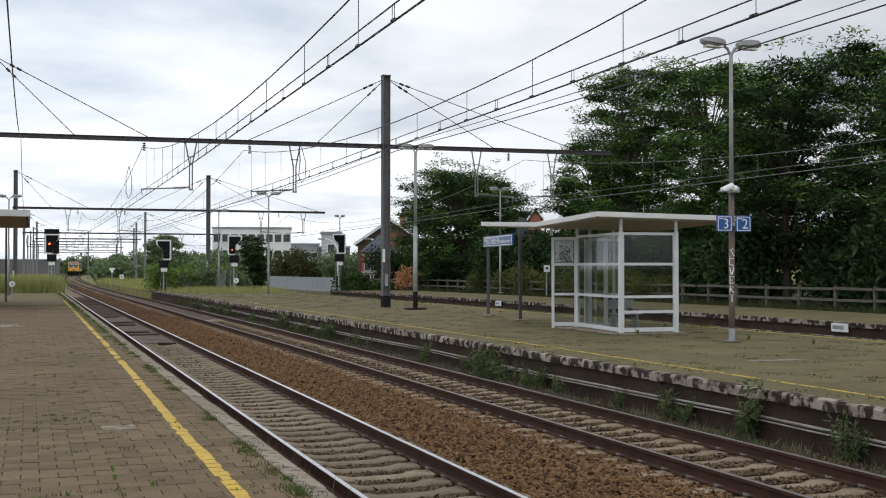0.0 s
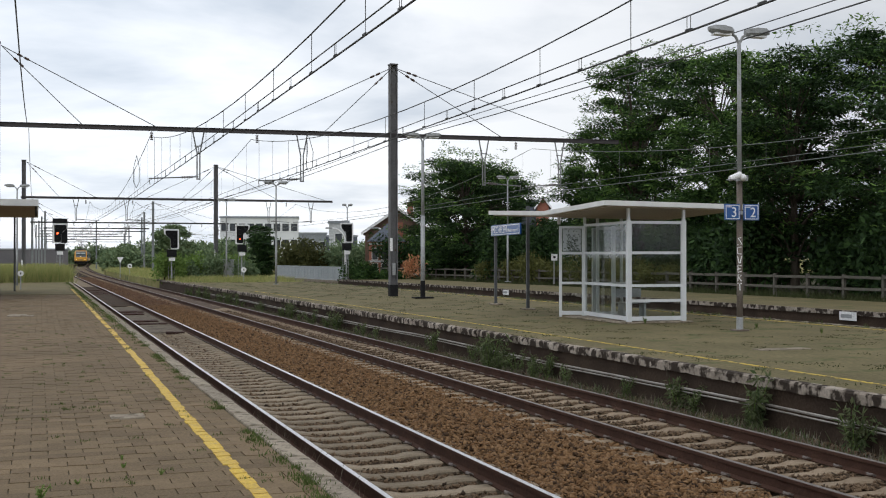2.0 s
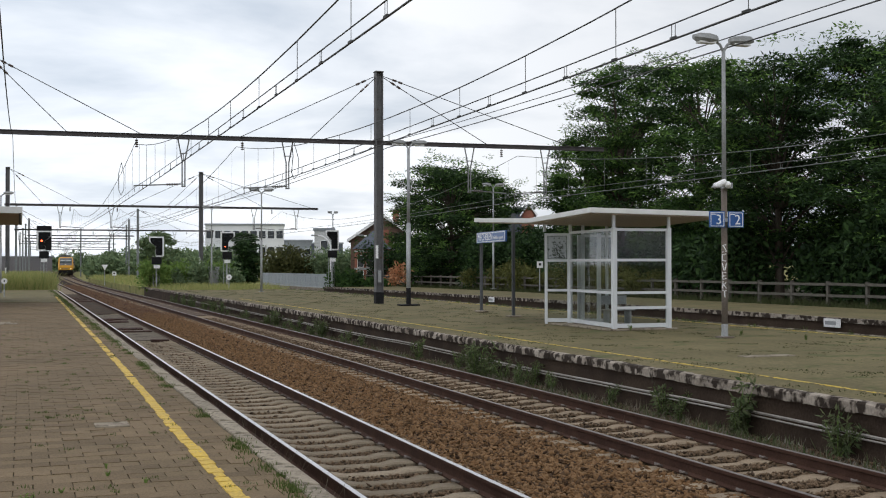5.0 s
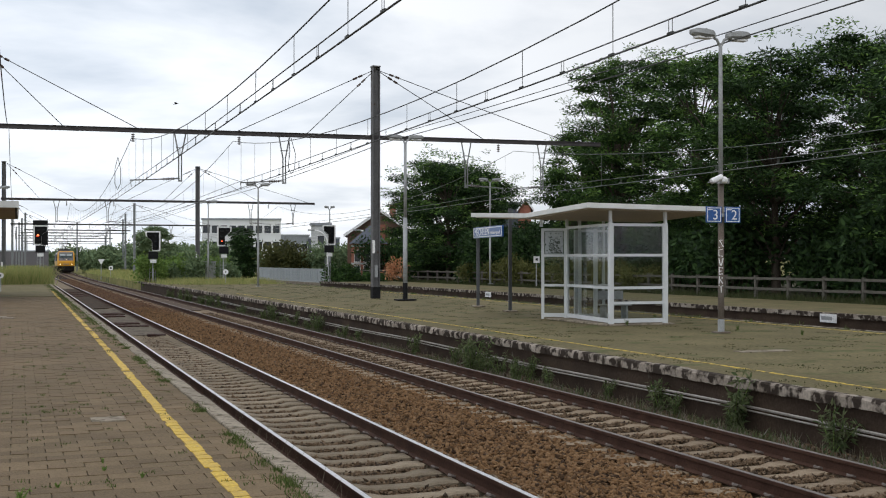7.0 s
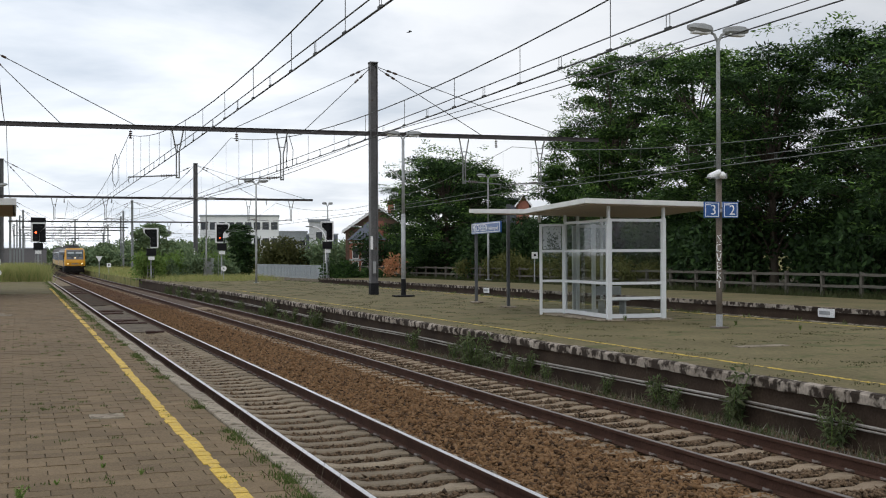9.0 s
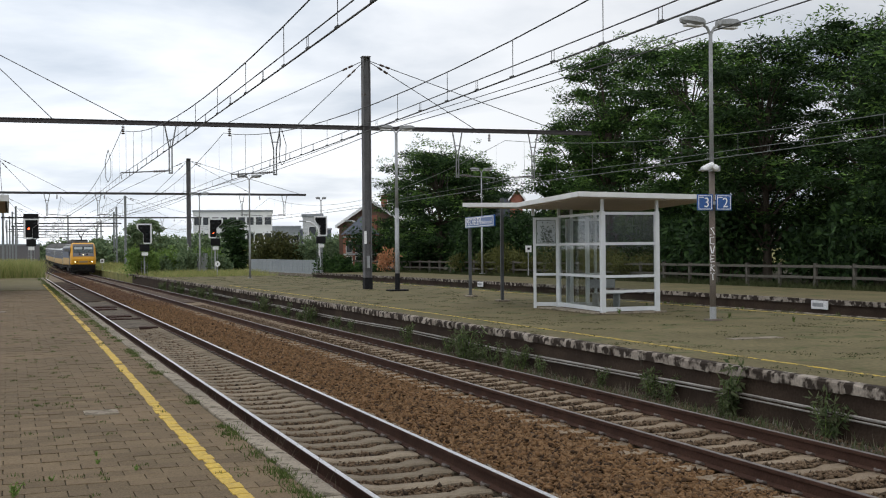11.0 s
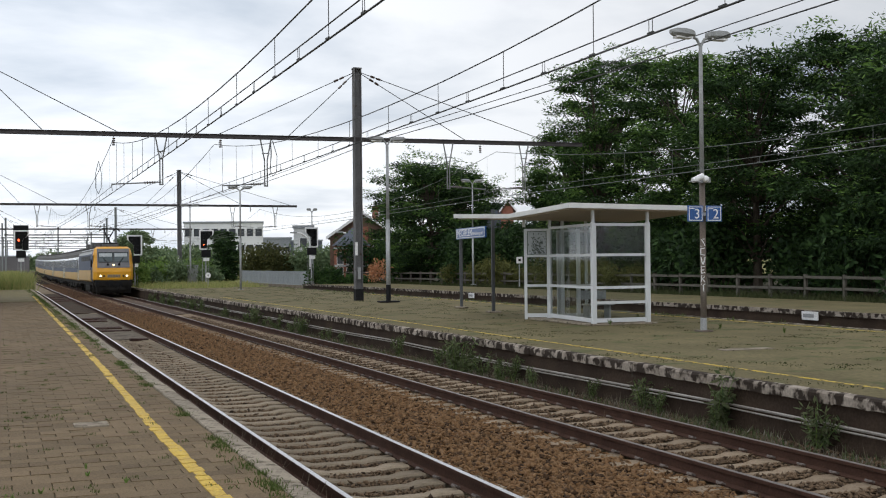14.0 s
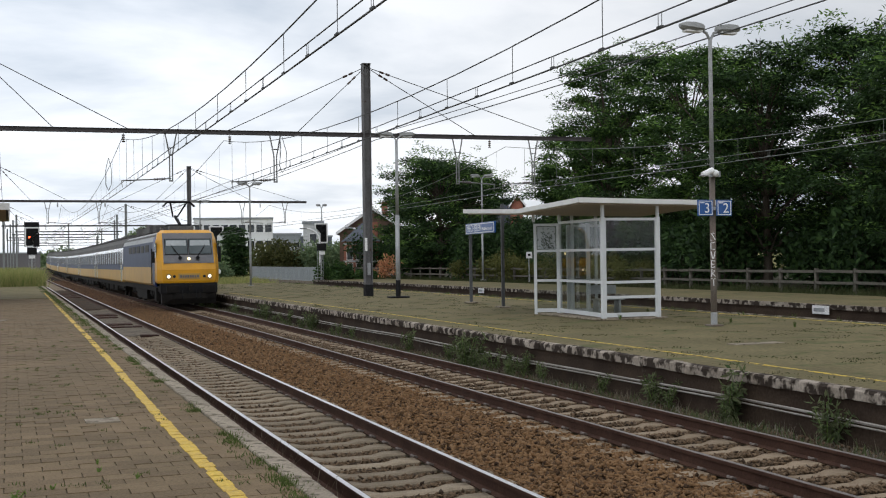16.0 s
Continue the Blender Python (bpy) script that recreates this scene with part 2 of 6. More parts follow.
def box(bm, x0, x1, y0, y1, z0, z1, bevel=0.0):
    vs = [bm.verts.new((x, y, z)) for z in (z0, z1) for x, y in ((x0, y0), (x1, y0), (x1, y1), (x0, y1))]
    fs = [bm.faces.new([vs[i] for i in q]) for q in ((3, 2, 1, 0), (4, 5, 6, 7), (0, 1, 5, 4), (1, 2, 6, 5), (2, 3, 7, 6), (3, 0, 4, 7))]
    if bevel:
        bmesh.ops.bevel(bm, geom=list({ed for f in fs for ed in f.edges}), offset=bevel, segments=2, affect="EDGES", profile=0.5)
    return bm


def tube(bm, p, q, r0, r1=None, n=8, caps=True):
    p, q = Vector(p), Vector(q)
    r1 = r0 if r1 is None else r1
    d = (q - p).normalized()
    u = d.orthogonal().normalized()
    w = d.cross(u)
    ring = lambda c, r: [bm.verts.new(c + r * (math.cos(k * math.tau / n) * u + math.sin(k * math.tau / n) * w)) for k in range(n)]
    a_, b_ = ring(p, r0), ring(q, r1)
    for k in range(n):
        bm.faces.new((a_[k], a_[(k + 1) % n], b_[(k + 1) % n], b_[k]))
    if caps:
        bm.faces.new(a_[::-1]); bm.faces.new(b_)
    return bm


def polytube(bm, pts, r, n=4):
    """One bent tube through the points."""
    pts = [Vector(p) for p in pts]
    secs = []
    u = (pts[1] - pts[0]).orthogonal().normalized()
    for i, p in enumerate(pts):
        d = (pts[min(i + 1, len(pts) - 1)] - pts[max(i - 1, 0)]).normalized()
        u = (u - d * u.dot(d)).normalized()
        w = d.cross(u)
        secs.append([p + r * (math.cos(k * math.tau / n) * u + math.sin(k * math.tau / n) * w) for k in range(n)])
    return loft(bm, secs)


def prism(bm, outline, y0, y1):
    """An outline in x, z pulled along y."""
    a_ = [bm.verts.new((x, y0, z)) for x, z in outline]
    b_ = [bm.verts.new((x, y1, z)) for x, z in outline]
    k = len(outline)
    for i in range(k):
        bm.faces.new((a_[i], a_[(i + 1) % k], b_[(i + 1) % k], b_[i]))
    bm.faces.new(a_[::-1]); bm.faces.new(b_)
    return bm


def loft(bm, sections, close=True, caps=True):
    rows = [[bm.verts.new(p) for p in s] for s in sections]
    k = len(rows[0])
    for a_, b_ in zip(rows, rows[1:]):
        for i in range(k if close else k - 1):
            bm.faces.new((a_[i], a_[(i + 1) % k], b_[(i + 1) % k], b_[i]))
    if caps and close:
        bm.faces.new(rows[0][::-1]); bm.faces.new(rows[-1])
    return bm


def mesh_of(name, bm, mat, smooth=False):
    bmesh.ops.recalc_face_normals(bm, faces=bm.faces)
    me = bpy.data.meshes.new(name)
    bm.to_mesh(me)
    bm.free()
    me.materials.append(mat)
    if smooth:
        for p in me.polygons:
            p.use_smooth = True
    return me


def part(name, bm, mat, parent=None, label="", smooth=False):
    ob = new(name, mesh_of(name, bm, mat, smooth))
    ob.parent = parent
    return tagged(ob, label) if label else ob


def thing(name, m, label, category, group="", kind=""):
    ob = new(name)
    ob.empty_display_size = 0.3
    ob.matrix_world = m
    return tagged(ob, label, category, group, kind)


def fast_mesh(name, verts, faces, mat):
    """verts (n,3), faces (m,k) arrays."""
    me = bpy.data.meshes.new(name)
    k = faces.shape[1]
    me.vertices.add(len(verts)); me.vertices.foreach_set("co", np.asarray(verts, np.float32).ravel())
    me.loops.add(faces.size); me.loops.foreach_set("vertex_index", np.asarray(faces, np.int32).ravel())
    me.polygons.add(len(faces)); me.polygons.foreach_set("loop_start", np.arange(0, faces.size, k, dtype=np.int32))
    me.update(calc_edges=True)
    me.validate()
    me.materials.append(mat)
    return me


NB = bmesh.new

# ---- lie of the line ----
KY = np.array([-80, 0, 30, 60, 90, 120, 140, 180, 215, 275, 334, 420, 700.0])
KX = np.array([8.1, 8.1, 8.13, 8.22, 8.36, 8.48, 8.5, 8.35, 8.15, 9.4, 11.7, 16.5, 42.0])
KZ = np.array([0, 0, -0.02, -0.09, -0.2, -0.33, -0.38, -0.36, -0.15, 0.03, 0.1, 0.2, 0.4])


def smooth_curve(x, xs, ys):
    m = np.gradient(ys, xs)
    x = np.clip(x, xs[0], xs[-1])
    i = np.clip(np.searchsorted(xs, x) - 1, 0, len(xs) - 2)
    h = xs[i + 1] - xs[i]
    s = (x - xs[i]) / h
    return (2 * s**3 - 3 * s**2 + 1) * ys[i] + (s**3 - 2 * s**2 + s) * h * m[i] + (3 * s**2 - 2 * s**3) * ys[i + 1] + (s**3 - s**2) * h * m[i + 1]


def line(y, offset=0.0):
    """Centre of the second track at y, shifted sideways: x and z of the rail tops."""
    return float(smooth_curve(y, KY, KX)) + offset, float(smooth_curve(y, KY, KZ))


T1, T2, T3 = -4.18, 0.0, 14.0           # offsets of the three tracks
P1_EDGE, P2_EDGE, P2_BACK, P3_EDGE = -5.86, 1.89, 11.5, 16.85
PZ = 0.53                               # platforms over rail top


def strip(name, o0, o1, z0, z1, y0, y1, mat, step=2.0):
    """A slab along the line between two offsets."""
    bm = NB()
    secs = []
    for y in np.arange(y0, y1 + 0.01, step):
        x, z = line(y)
        secs.append([(x + o0, y, z + z0), (x + o1, y, z + z0), (x + o1, y, z + z1), (x + o0, y, z + z1)])
    loft(bm, secs)
    return part(name, bm, mat)

# ---- ground, platforms, track bed ----


def ground():
    bm = NB()
    bmesh.ops.create_grid(bm, x_segments=40, y_segments=40, size=2500)
    for v in bm.verts:
        v.co.z = -0.85
    tagged(part("ground", bm, M["grass"]), "rough grassy ground beyond the railway", "ground", kind="structure")
    for nm, o0, o1, mt, lab in (("track_bed", T1 - 1.7, T1 + 1.0, "ballast_grey", "grey-brown ballast bed under the track beside the platform"),
                                ("track_bed", T1 + 1.0, T2 + 0.95, "ballast", "rust-brown ballast bed between the tracks"),
                                ("track_bed", T2 + 0.95, P2_EDGE + 0.05, "rust_soil", "rusty earth strip beside the platform wall"),
                                ("track_bed", P2_BACK - 0.05, P3_EDGE + 0.05, "ballast_grey", "sunken ballast bed of the third track")):
        tagged(strip(nm, o0, o1, -0.8, -0.25, -40, 600, M[mt], 4), lab, "track bed", kind="structure")
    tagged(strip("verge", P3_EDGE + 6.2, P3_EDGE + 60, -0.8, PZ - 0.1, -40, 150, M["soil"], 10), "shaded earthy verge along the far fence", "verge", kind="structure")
    tagged(strip("verge", -60, P1_EDGE + 0.1, -0.8, PZ - 0.12, 97, 330, M["grass"], 6), "overgrown grass past the platform end", "verge", kind="structure")
    tagged(strip("verge", P2_EDGE + 0.3, P2_BACK, -0.8, PZ - 0.1, 108, 200, M["grass"], 6), "weedy verge past the island platform", "verge", kind="structure")
    tagged(strip("verge", P2_EDGE, P2_BACK + 60, -0.8, -0.3, 200, 600, M["grass"], 10), "grass beside the far tracks", "verge", kind="structure")


def platforms():
    pl = tagged(strip("platform_1", -40, P1_EDGE - 0.19, -0.8, PZ - 0.012, -14, 60.5, M["joint"], 3), "grey-brown brick-paved platform with weeds in the joints", "platform", kind="structure")
    tagged(strip("platform_1_end", -40, P1_EDGE - 0.19, -0.8, PZ, 60.5, 97, M["paver_far"], 3), "mossy far end of the brick-paved platform", "platform", kind="structure")
    p2 = tagged(strip("platform_2", P2_EDGE + 0.12, P2_BACK - 0.12, -0.8, PZ, -20, 108, M["paver_far"], 3), "island platform of mossy brick paving", "platform", kind="structure")
    p3 = tagged(strip("platform_3", P3_EDGE + 0.12, P3_EDGE + 6.2, -0.8, PZ, -20, 100, M["paver_far"], 3), "far platform of mossy paving", "platform", kind="structure")
    rng = random.Random(5)
    bm = NB()
    y = 6.5
    while y < 72:
        x, z = line(y, P1_EDGE + float(np.interp(y, (9, 13.5, 19, 28, 70), (-0.68, -0.685, -0.625, -0.567, -0.46))))
        if rng.random() > (0.04 if y < 22 else 0.22):
            a_, b_ = x - 0.055 + rng.uniform(-0.02, 0.012), x + 0.05 + rng.uniform(-0.01, 0.015)
            q = rng.uniform(0.004, 0.03)
            box(bm, a_, b_, y - 0.1075 + q, y + 0.1075 - 0.004, z + PZ - 0.02, z + PZ + 0.0055)
        y += 0.215
    tagged(part("yellow_line", bm, M["yellow"]), "worn yellow safety line painted on the pavers", "safety line", kind="structure")
    tagged(strip("yellow_line", P2_EDGE + 0.905, P2_EDGE + 0.995, PZ - 0.02, PZ + 0.005, -10, 62, M["yellow_far"], 2), "faded yellow safety line on the island platform", "safety line", kind="structure")
    tagged(strip("yellow_line", P2_BACK - 0.55, P2_BACK - 0.45, PZ - 0.02, PZ + 0.005, -10, 62, M["yellow_far"], 2), "faded yellow safety line along the island's back edge", "safety line", kind="structure")
    for nm, o, sgn in (("platform_wall_2", P2_EDGE, 1), ("platform_wall_2_back", P2_BACK, -1), ("platform_wall_3", P3_EDGE, 1)):
        a0, a1 = sorted((o - sgn * 0.05, o + sgn * 0.12))
        b0, b1 = sorted((o + sgn * 0.03, o + sgn * 0.118))
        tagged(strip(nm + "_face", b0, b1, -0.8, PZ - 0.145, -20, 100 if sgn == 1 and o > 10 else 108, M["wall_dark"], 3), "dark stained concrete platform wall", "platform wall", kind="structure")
        if nm != "platform_wall_2":
            tagged(strip(nm + "_coping", a0, a1, PZ - 0.14, PZ + 0.012, -20, 100 if sgn == 1 and o > 10 else 108, M["coping"], 3), "concrete coping with flaking white edge paint", "coping", kind="structure")
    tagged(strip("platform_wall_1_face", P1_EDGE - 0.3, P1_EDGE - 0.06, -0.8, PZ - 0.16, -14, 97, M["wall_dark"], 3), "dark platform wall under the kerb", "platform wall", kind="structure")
    return pl


def coping():
    """Coping blocks along the island platform, one by one."""
    top = tagged(new("platform_wall_2_coping"), "row of concrete coping blocks with flaking white edge paint", "coping", kind="structure")
    rng = random.Random(12)
    meshes = []
    for k in range(4):
        bm = NB()
        secs = []
        for y in np.linspace(0.006, 0.994, 6):
            u = lambda q: rng.uniform(-q, q)
            secs.append([(0.17, y, -0.15), (-0.0 + u(0.006), y, -0.15 + u(0.012)), (-0.002 + u(0.008), y, -0.03 + u(0.006)), (0.022 + u(0.01), y, u(0.004)), (0.17, y, 0.0)])
        meshes.append(mesh_of("coping_block", loft(bm, secs), M["coping"]))
    for y in np.arange(-6, 108, 1.0):
        ob = new("coping_block", meshes[rng.randrange(4)])
        x, z = line(y + 0.5, P2_EDGE - 0.05)
        ob.matrix_world = pose(x + rng.uniform(-0.014, 0.014), y, z + PZ + 0.012 + rng.uniform(-0.008, 0.006), 0, rng.uniform(-0.8, 0.8), rng.uniform(-0.5, 0.5))
        ob.parent = top


def kerbs():
    """Concrete kerb stones along the near platform, one by one."""
    me = mesh_of("kerb_stone", box(NB(), -0.19, 0.0, 0.016, 0.984, -0.17, 0.0, 0.018), M["kerb"])
    top = tagged(new("platform_kerb"), "row of worn concrete kerb stones", "kerb", kind="structure")
    for i, y in enumerate(np.arange(-6, 97, 1.0)):
        ob = new("kerb_stone", me)
        x, z = line(y + 0.5, P1_EDGE)
        ob.matrix_world = pose(x + random.uniform(-0.012, 0.012), y, z + PZ + 0.012 + random.uniform(-0.006, 0.006), 0, random.uniform(-0.6, 0.6), random.uniform(-0.4, 0.4))
        ob.parent = top


RAIL = ((-0.075, -0.172), (0.075, -0.172), (0.075, -0.16), (0.012, -0.142), (0.01, -0.05), (0.036, -0.038), (0.036, -0.003), (-0.036, -0.003), (-0.036, -0.038), (-0.01, -0.05), (-0.012, -0.142), (-0.075, -0.16))


def rail(parent, off, y0, y1, step, head="rail_top"):
    ys = list(np.arange(y0, y1, step))
    secs, tops = [], []
    for y in ys:
        x, z = line(y, off)
        secs.append([(x + u, y, z + w) for u, w in RAIL])
        tops.append([(x - 0.03, y, z - 0.004), (x + 0.03, y, z - 0.004), (x + 0.026, y, z + 0.001), (x - 0.026, y, z + 0.001)])
    r = part("rail", loft(NB(), secs), M["rail"], parent)
    part("running_surface", loft(NB(), tops), M[head], r, "polished steel running surface")


def sleeper_mesh(mat):
    bm = NB()
    secs = []
    for x, w, z in ((-1.25, 0.12, -0.20), (-1.2, 0.14, -0.175), (-0.45, 0.14, -0.168), (-0.3, 0.11, -0.195), (0.3, 0.11, -0.195), (0.45, 0.14, -0.168), (1.2, 0.14, -0.175), (1.25, 0.12, -0.20)):
        secs.append([(x, -w, -0.34), (x, w, -0.34), (x, w, z - 0.02), (x, w - 0.03, z), (x, -w + 0.03, z), (x, -w, z - 0.02)])
    return mesh_of("sleeper", loft(bm, secs), mat)


def clip_mesh(q):
    bm = NB()
    polytube(bm, [(-0.03 * q, 0.045, -0.15), (0.02 * q, 0.045, -0.125), (0.04 * q, 0, -0.13), (0.02 * q, -0.045, -0.125), (-0.03 * q, -0.03, -0.145)], 0.015, 5)
    return mesh_of("rail_clip", bm, M["clip"])


def track(off, label, mat, y0, y1, n_pieces=290, phase=0.0):
    tr = tagged(new("railway_track"), label, "railway track")
    for s in (-0.7535, 0.7535):
        rail(tr, off + s, -30, y1, 1.5, "rail_top" if off == T1 else "rail_dull")
    me = sleeper_mesh(mat)
    cm = {q: clip_mesh(q) for q in (-1, 1)}
    for i in range(n_pieces):
        y = y0 + phase + i * 0.568
        x, z = line(y, off)
        ob = new("sleeper", me)
        ob.matrix_world = pose(x, y, z + random.uniform(-0.004, 0.002), 0, 0, random.uniform(-0.8, 0.8))
        ob.parent = tr
        if y < 36:
            for s in (-0.7535, 0.7535):
                for q in (-1, 1):
                    c = new("rail_clip", cm[q])
                    c.matrix_world = pose(x + s + q * 0.105, y, z)
                    c.parent = tr
    # sleepers farther off
    bm = NB()
    y = y0 + phase + n_pieces * 0.568
    while y < y1 - 5:
        x, z = line(y, off)
        box(bm, x - 1.25, x + 1.25, y - 0.13, y + 0.13, z - 0.3, z - 0.175)
        y += 0.568
    for k in range(1, int((y0 + 28) / 0.568)):
        yb = y0 + phase - k * 0.568
        x, z = line(yb, off)
        box(bm, x - 1.25, x + 1.25, yb - 0.13, yb + 0.13, z - 0.3, z - 0.175)
    tagged(part("sleeper_run", bm, mat, tr), kind="stuff")
    return tr


def stones(name, label, offs, y0, y1, count, mat, size, base, keep=None, parent=None):
    rng = np.random.default_rng(7 + count)
    y = y0 + (y1 - y0) * rng.random(count) ** 1.5
    o = offs[0] + (offs[1] - offs[0]) * rng.random(count)
    x = smooth_curve(y, KY, KX) + o
    if keep is not None:
        y = keep(y)
        x = smooth_curve(y, KY, KX) + o
    z = smooth_curve(y, KY, KZ) + base(o) + rng.normal(0, 0.012, count)
    s = size * (0.6 + 0.8 * rng.random(count))
    octa = np.array([(1, 0, 0), (0, 1, 0), (-1, 0, 0), (0, -1, 0), (0, 0, 1), (0, 0, -1.0)])
    f8 = np.array([(0, 1, 4), (1, 2, 4), (2, 3, 4), (3, 0, 4), (1, 0, 5), (2, 1, 5), (3, 2, 5), (0, 3, 5)])
    # random turns
    q = rng.normal(size=(count, 4)); q /= np.linalg.norm(q, axis=1)[:, None]
    w_, a_, b_, c_ = q.T
    R = np.stack([1 - 2 * (b_**2 + c_**2), 2 * (a_*b_ - c_*w_), 2 * (a_*c_ + b_*w_), 2 * (a_*b_ + c_*w_), 1 - 2 * (a_**2 + c_**2), 2 * (b_*c_ - a_*w_), 2 * (a_*c_ - b_*w_), 2 * (b_*c_ + a_*w_), 1 - 2 * (a_**2 + b_**2)], 1).reshape(-1, 3, 3)
    base_v = octa[None] * (0.65 + 0.6 * rng.random((count, 6, 1))) * np.array((1.35, 0.85, 0.6))
    v = np.einsum("nij,nkj->nki", R, base_v) * s[:, None, None]
    v[:, :, 2] *= 0.75
    v += np.stack([x, y, z], 1)[:, None, :]
    f = f8[None] + 6 * np.arange(count)[:, None, None]
    ob = new(name, fast_mesh(name, v.reshape(-1, 3), f.reshape(-1, 3), mat))
    return tagged(ob, label, "ballast", kind="stuff")


# ---- overhead line ----
# each portal: y, x of its two masts, beam end, heights over the rails of the beam's two ends and of the masts
SPANS = (
    (-3.0, -1.62, 15.5, 27.1, 7.82, 7.99, 11.2),
    (51.0, -1.62, 15.5, 27.15, 7.82, 7.99, 11.2),
    (105.0, -1.07, 15.22, 26.0, 7.66, 7.66, 10.82),
    (163.0, -0.6, 15.06, 25.4, 7.31, 7.31, 10.26),
    (202.0, 1.25, 17.2, 18.0, 7.3, 7.3, 10.1),
    (231.0, 0.83, 19.2, 20.0, 7.3, 7.3, 10.0),
    (260.0, 0.38, 12.1, 16.5, 7.2, 7.2, 10.0),
    (293.0, -0.2, 21.3, 22.0, 7.2, 7.2, 9.9),
    (345.0, 1.5, 24.0, 24.6, 7.1, 7.1, 9.8),
    (400.0, 3.0, 27.5, 28.0, 7.1, 7.1, 9.8),
)
PORTALS = [row[0] for row in SPANS]
MAST_R = 15.57


def mast(x, y, zb, ztop=11.0, w=0.44, label="tall weathered steel mast carrying the overhead line", mat="mast", plates=True):
    m = thing("catenary_mast", pose(x, y, zb), label, "mast", "overhead line masts")
    h = ztop - zb
    bm = NB()
    # H section
    a_, f_, t_ = w / 2, w / 2 - 0.035, 0.015
    sec = [(-a_, -a_), (-f_, -a_), (-f_, -t_), (f_, -t_), (f_, -a_), (a_, -a_), (a_, a_), (f_, a_), (f_, t_), (-f_, t_), (-f_, a_), (-a_, a_)]
    loft(bm, [[(x_, y_, z_) for x_, y_ in sec] for z_ in (0, h)])
    part("column", bm, M[mat], m)
    part("cap", box(NB(), -w / 2 - 0.02, w / 2 + 0.02, -w / 2 - 0.02, w / 2 + 0.02, h, h + 0.05), M["mast"], m)
    if not plates:
        return m
    part("base_sleeve", box(NB(), -w / 2 - 0.012, w / 2 + 0.012, -w / 2 - 0.012, w / 2 + 0.012, 0, 0.55, 0.004), M["black"], m, "black-painted foot of the mast")
    part("number_plate", box(NB(), -0.09, 0.06, -w / 2 - 0.02, -w / 2 - 0.005, 1.0, 1.55), M["galv"], m, "grey plate")
    part("notice", box(NB(), -0.2, -0.08, -w / 2 - 0.02, -w / 2 - 0.005, 2.1, 2.7), M["white"], m, "small white notice")
    return m


def drop(parent, x, y, z0, z1, armx):
    bm = NB()
    zm = z0 - 0.45 * (z0 - z1)
    for s in (-1, 1):
        polytube(bm, [(x + s * 0.24, y, z0), (x + s * 0.06, y, zm), (x + s * 0.06, y, z1)], 0.03, 6)
    tube(bm, (x - 0.17, y, z0 - 0.3 * (z0 - z1)), (x + 0.17, y, z0 - 0.3 * (z0 - z1)), 0.022, n=6)
    tube(bm, (x - 0.09, y, z1), (x + 0.09, y, z1), 0.035, n=6)
    part("drop_bracket", bm, M["galv_dark"], parent)
    bm = NB()
    tube(bm, (x, y, z1 + 0.1), (armx, y, z1 - 0.02), 0.028, n=6)
    tube(bm, (armx, y, z1 - 0.02), (armx + 0.05 * (1 if x > armx else -1), y, z1 - 0.3), 0.015, n=5)
    part("registration_arm", bm, M["galv_dark"], parent)
    bm = NB()
    for k in range(5):
        t = 0.12 + 0.05 * k
        p = Vector((x, y, z1 + 0.1)).lerp(Vector((armx, y, z1 - 0.02)), t)
        q = Vector((x, y, z1 + 0.1)).lerp(Vector((armx, y, z1 - 0.02)), t + 0.02)
        tube(bm, p, q, 0.06, n=8)
    part("insulator", bm, M["insul"], parent)


def hanger(parent, x, y, z0, z1):
    bm = NB()
    tube(bm, (x, y, z0), (x, y, z1), 0.012, n=5)
    for k in range(4):
        z = z0 - 0.1 - k * 0.09
        tube(bm, (x, y, z), (x, y, z - 0.05), 0.075, 0.055, 8)
    part("insulator", bm, M["insul"], parent)


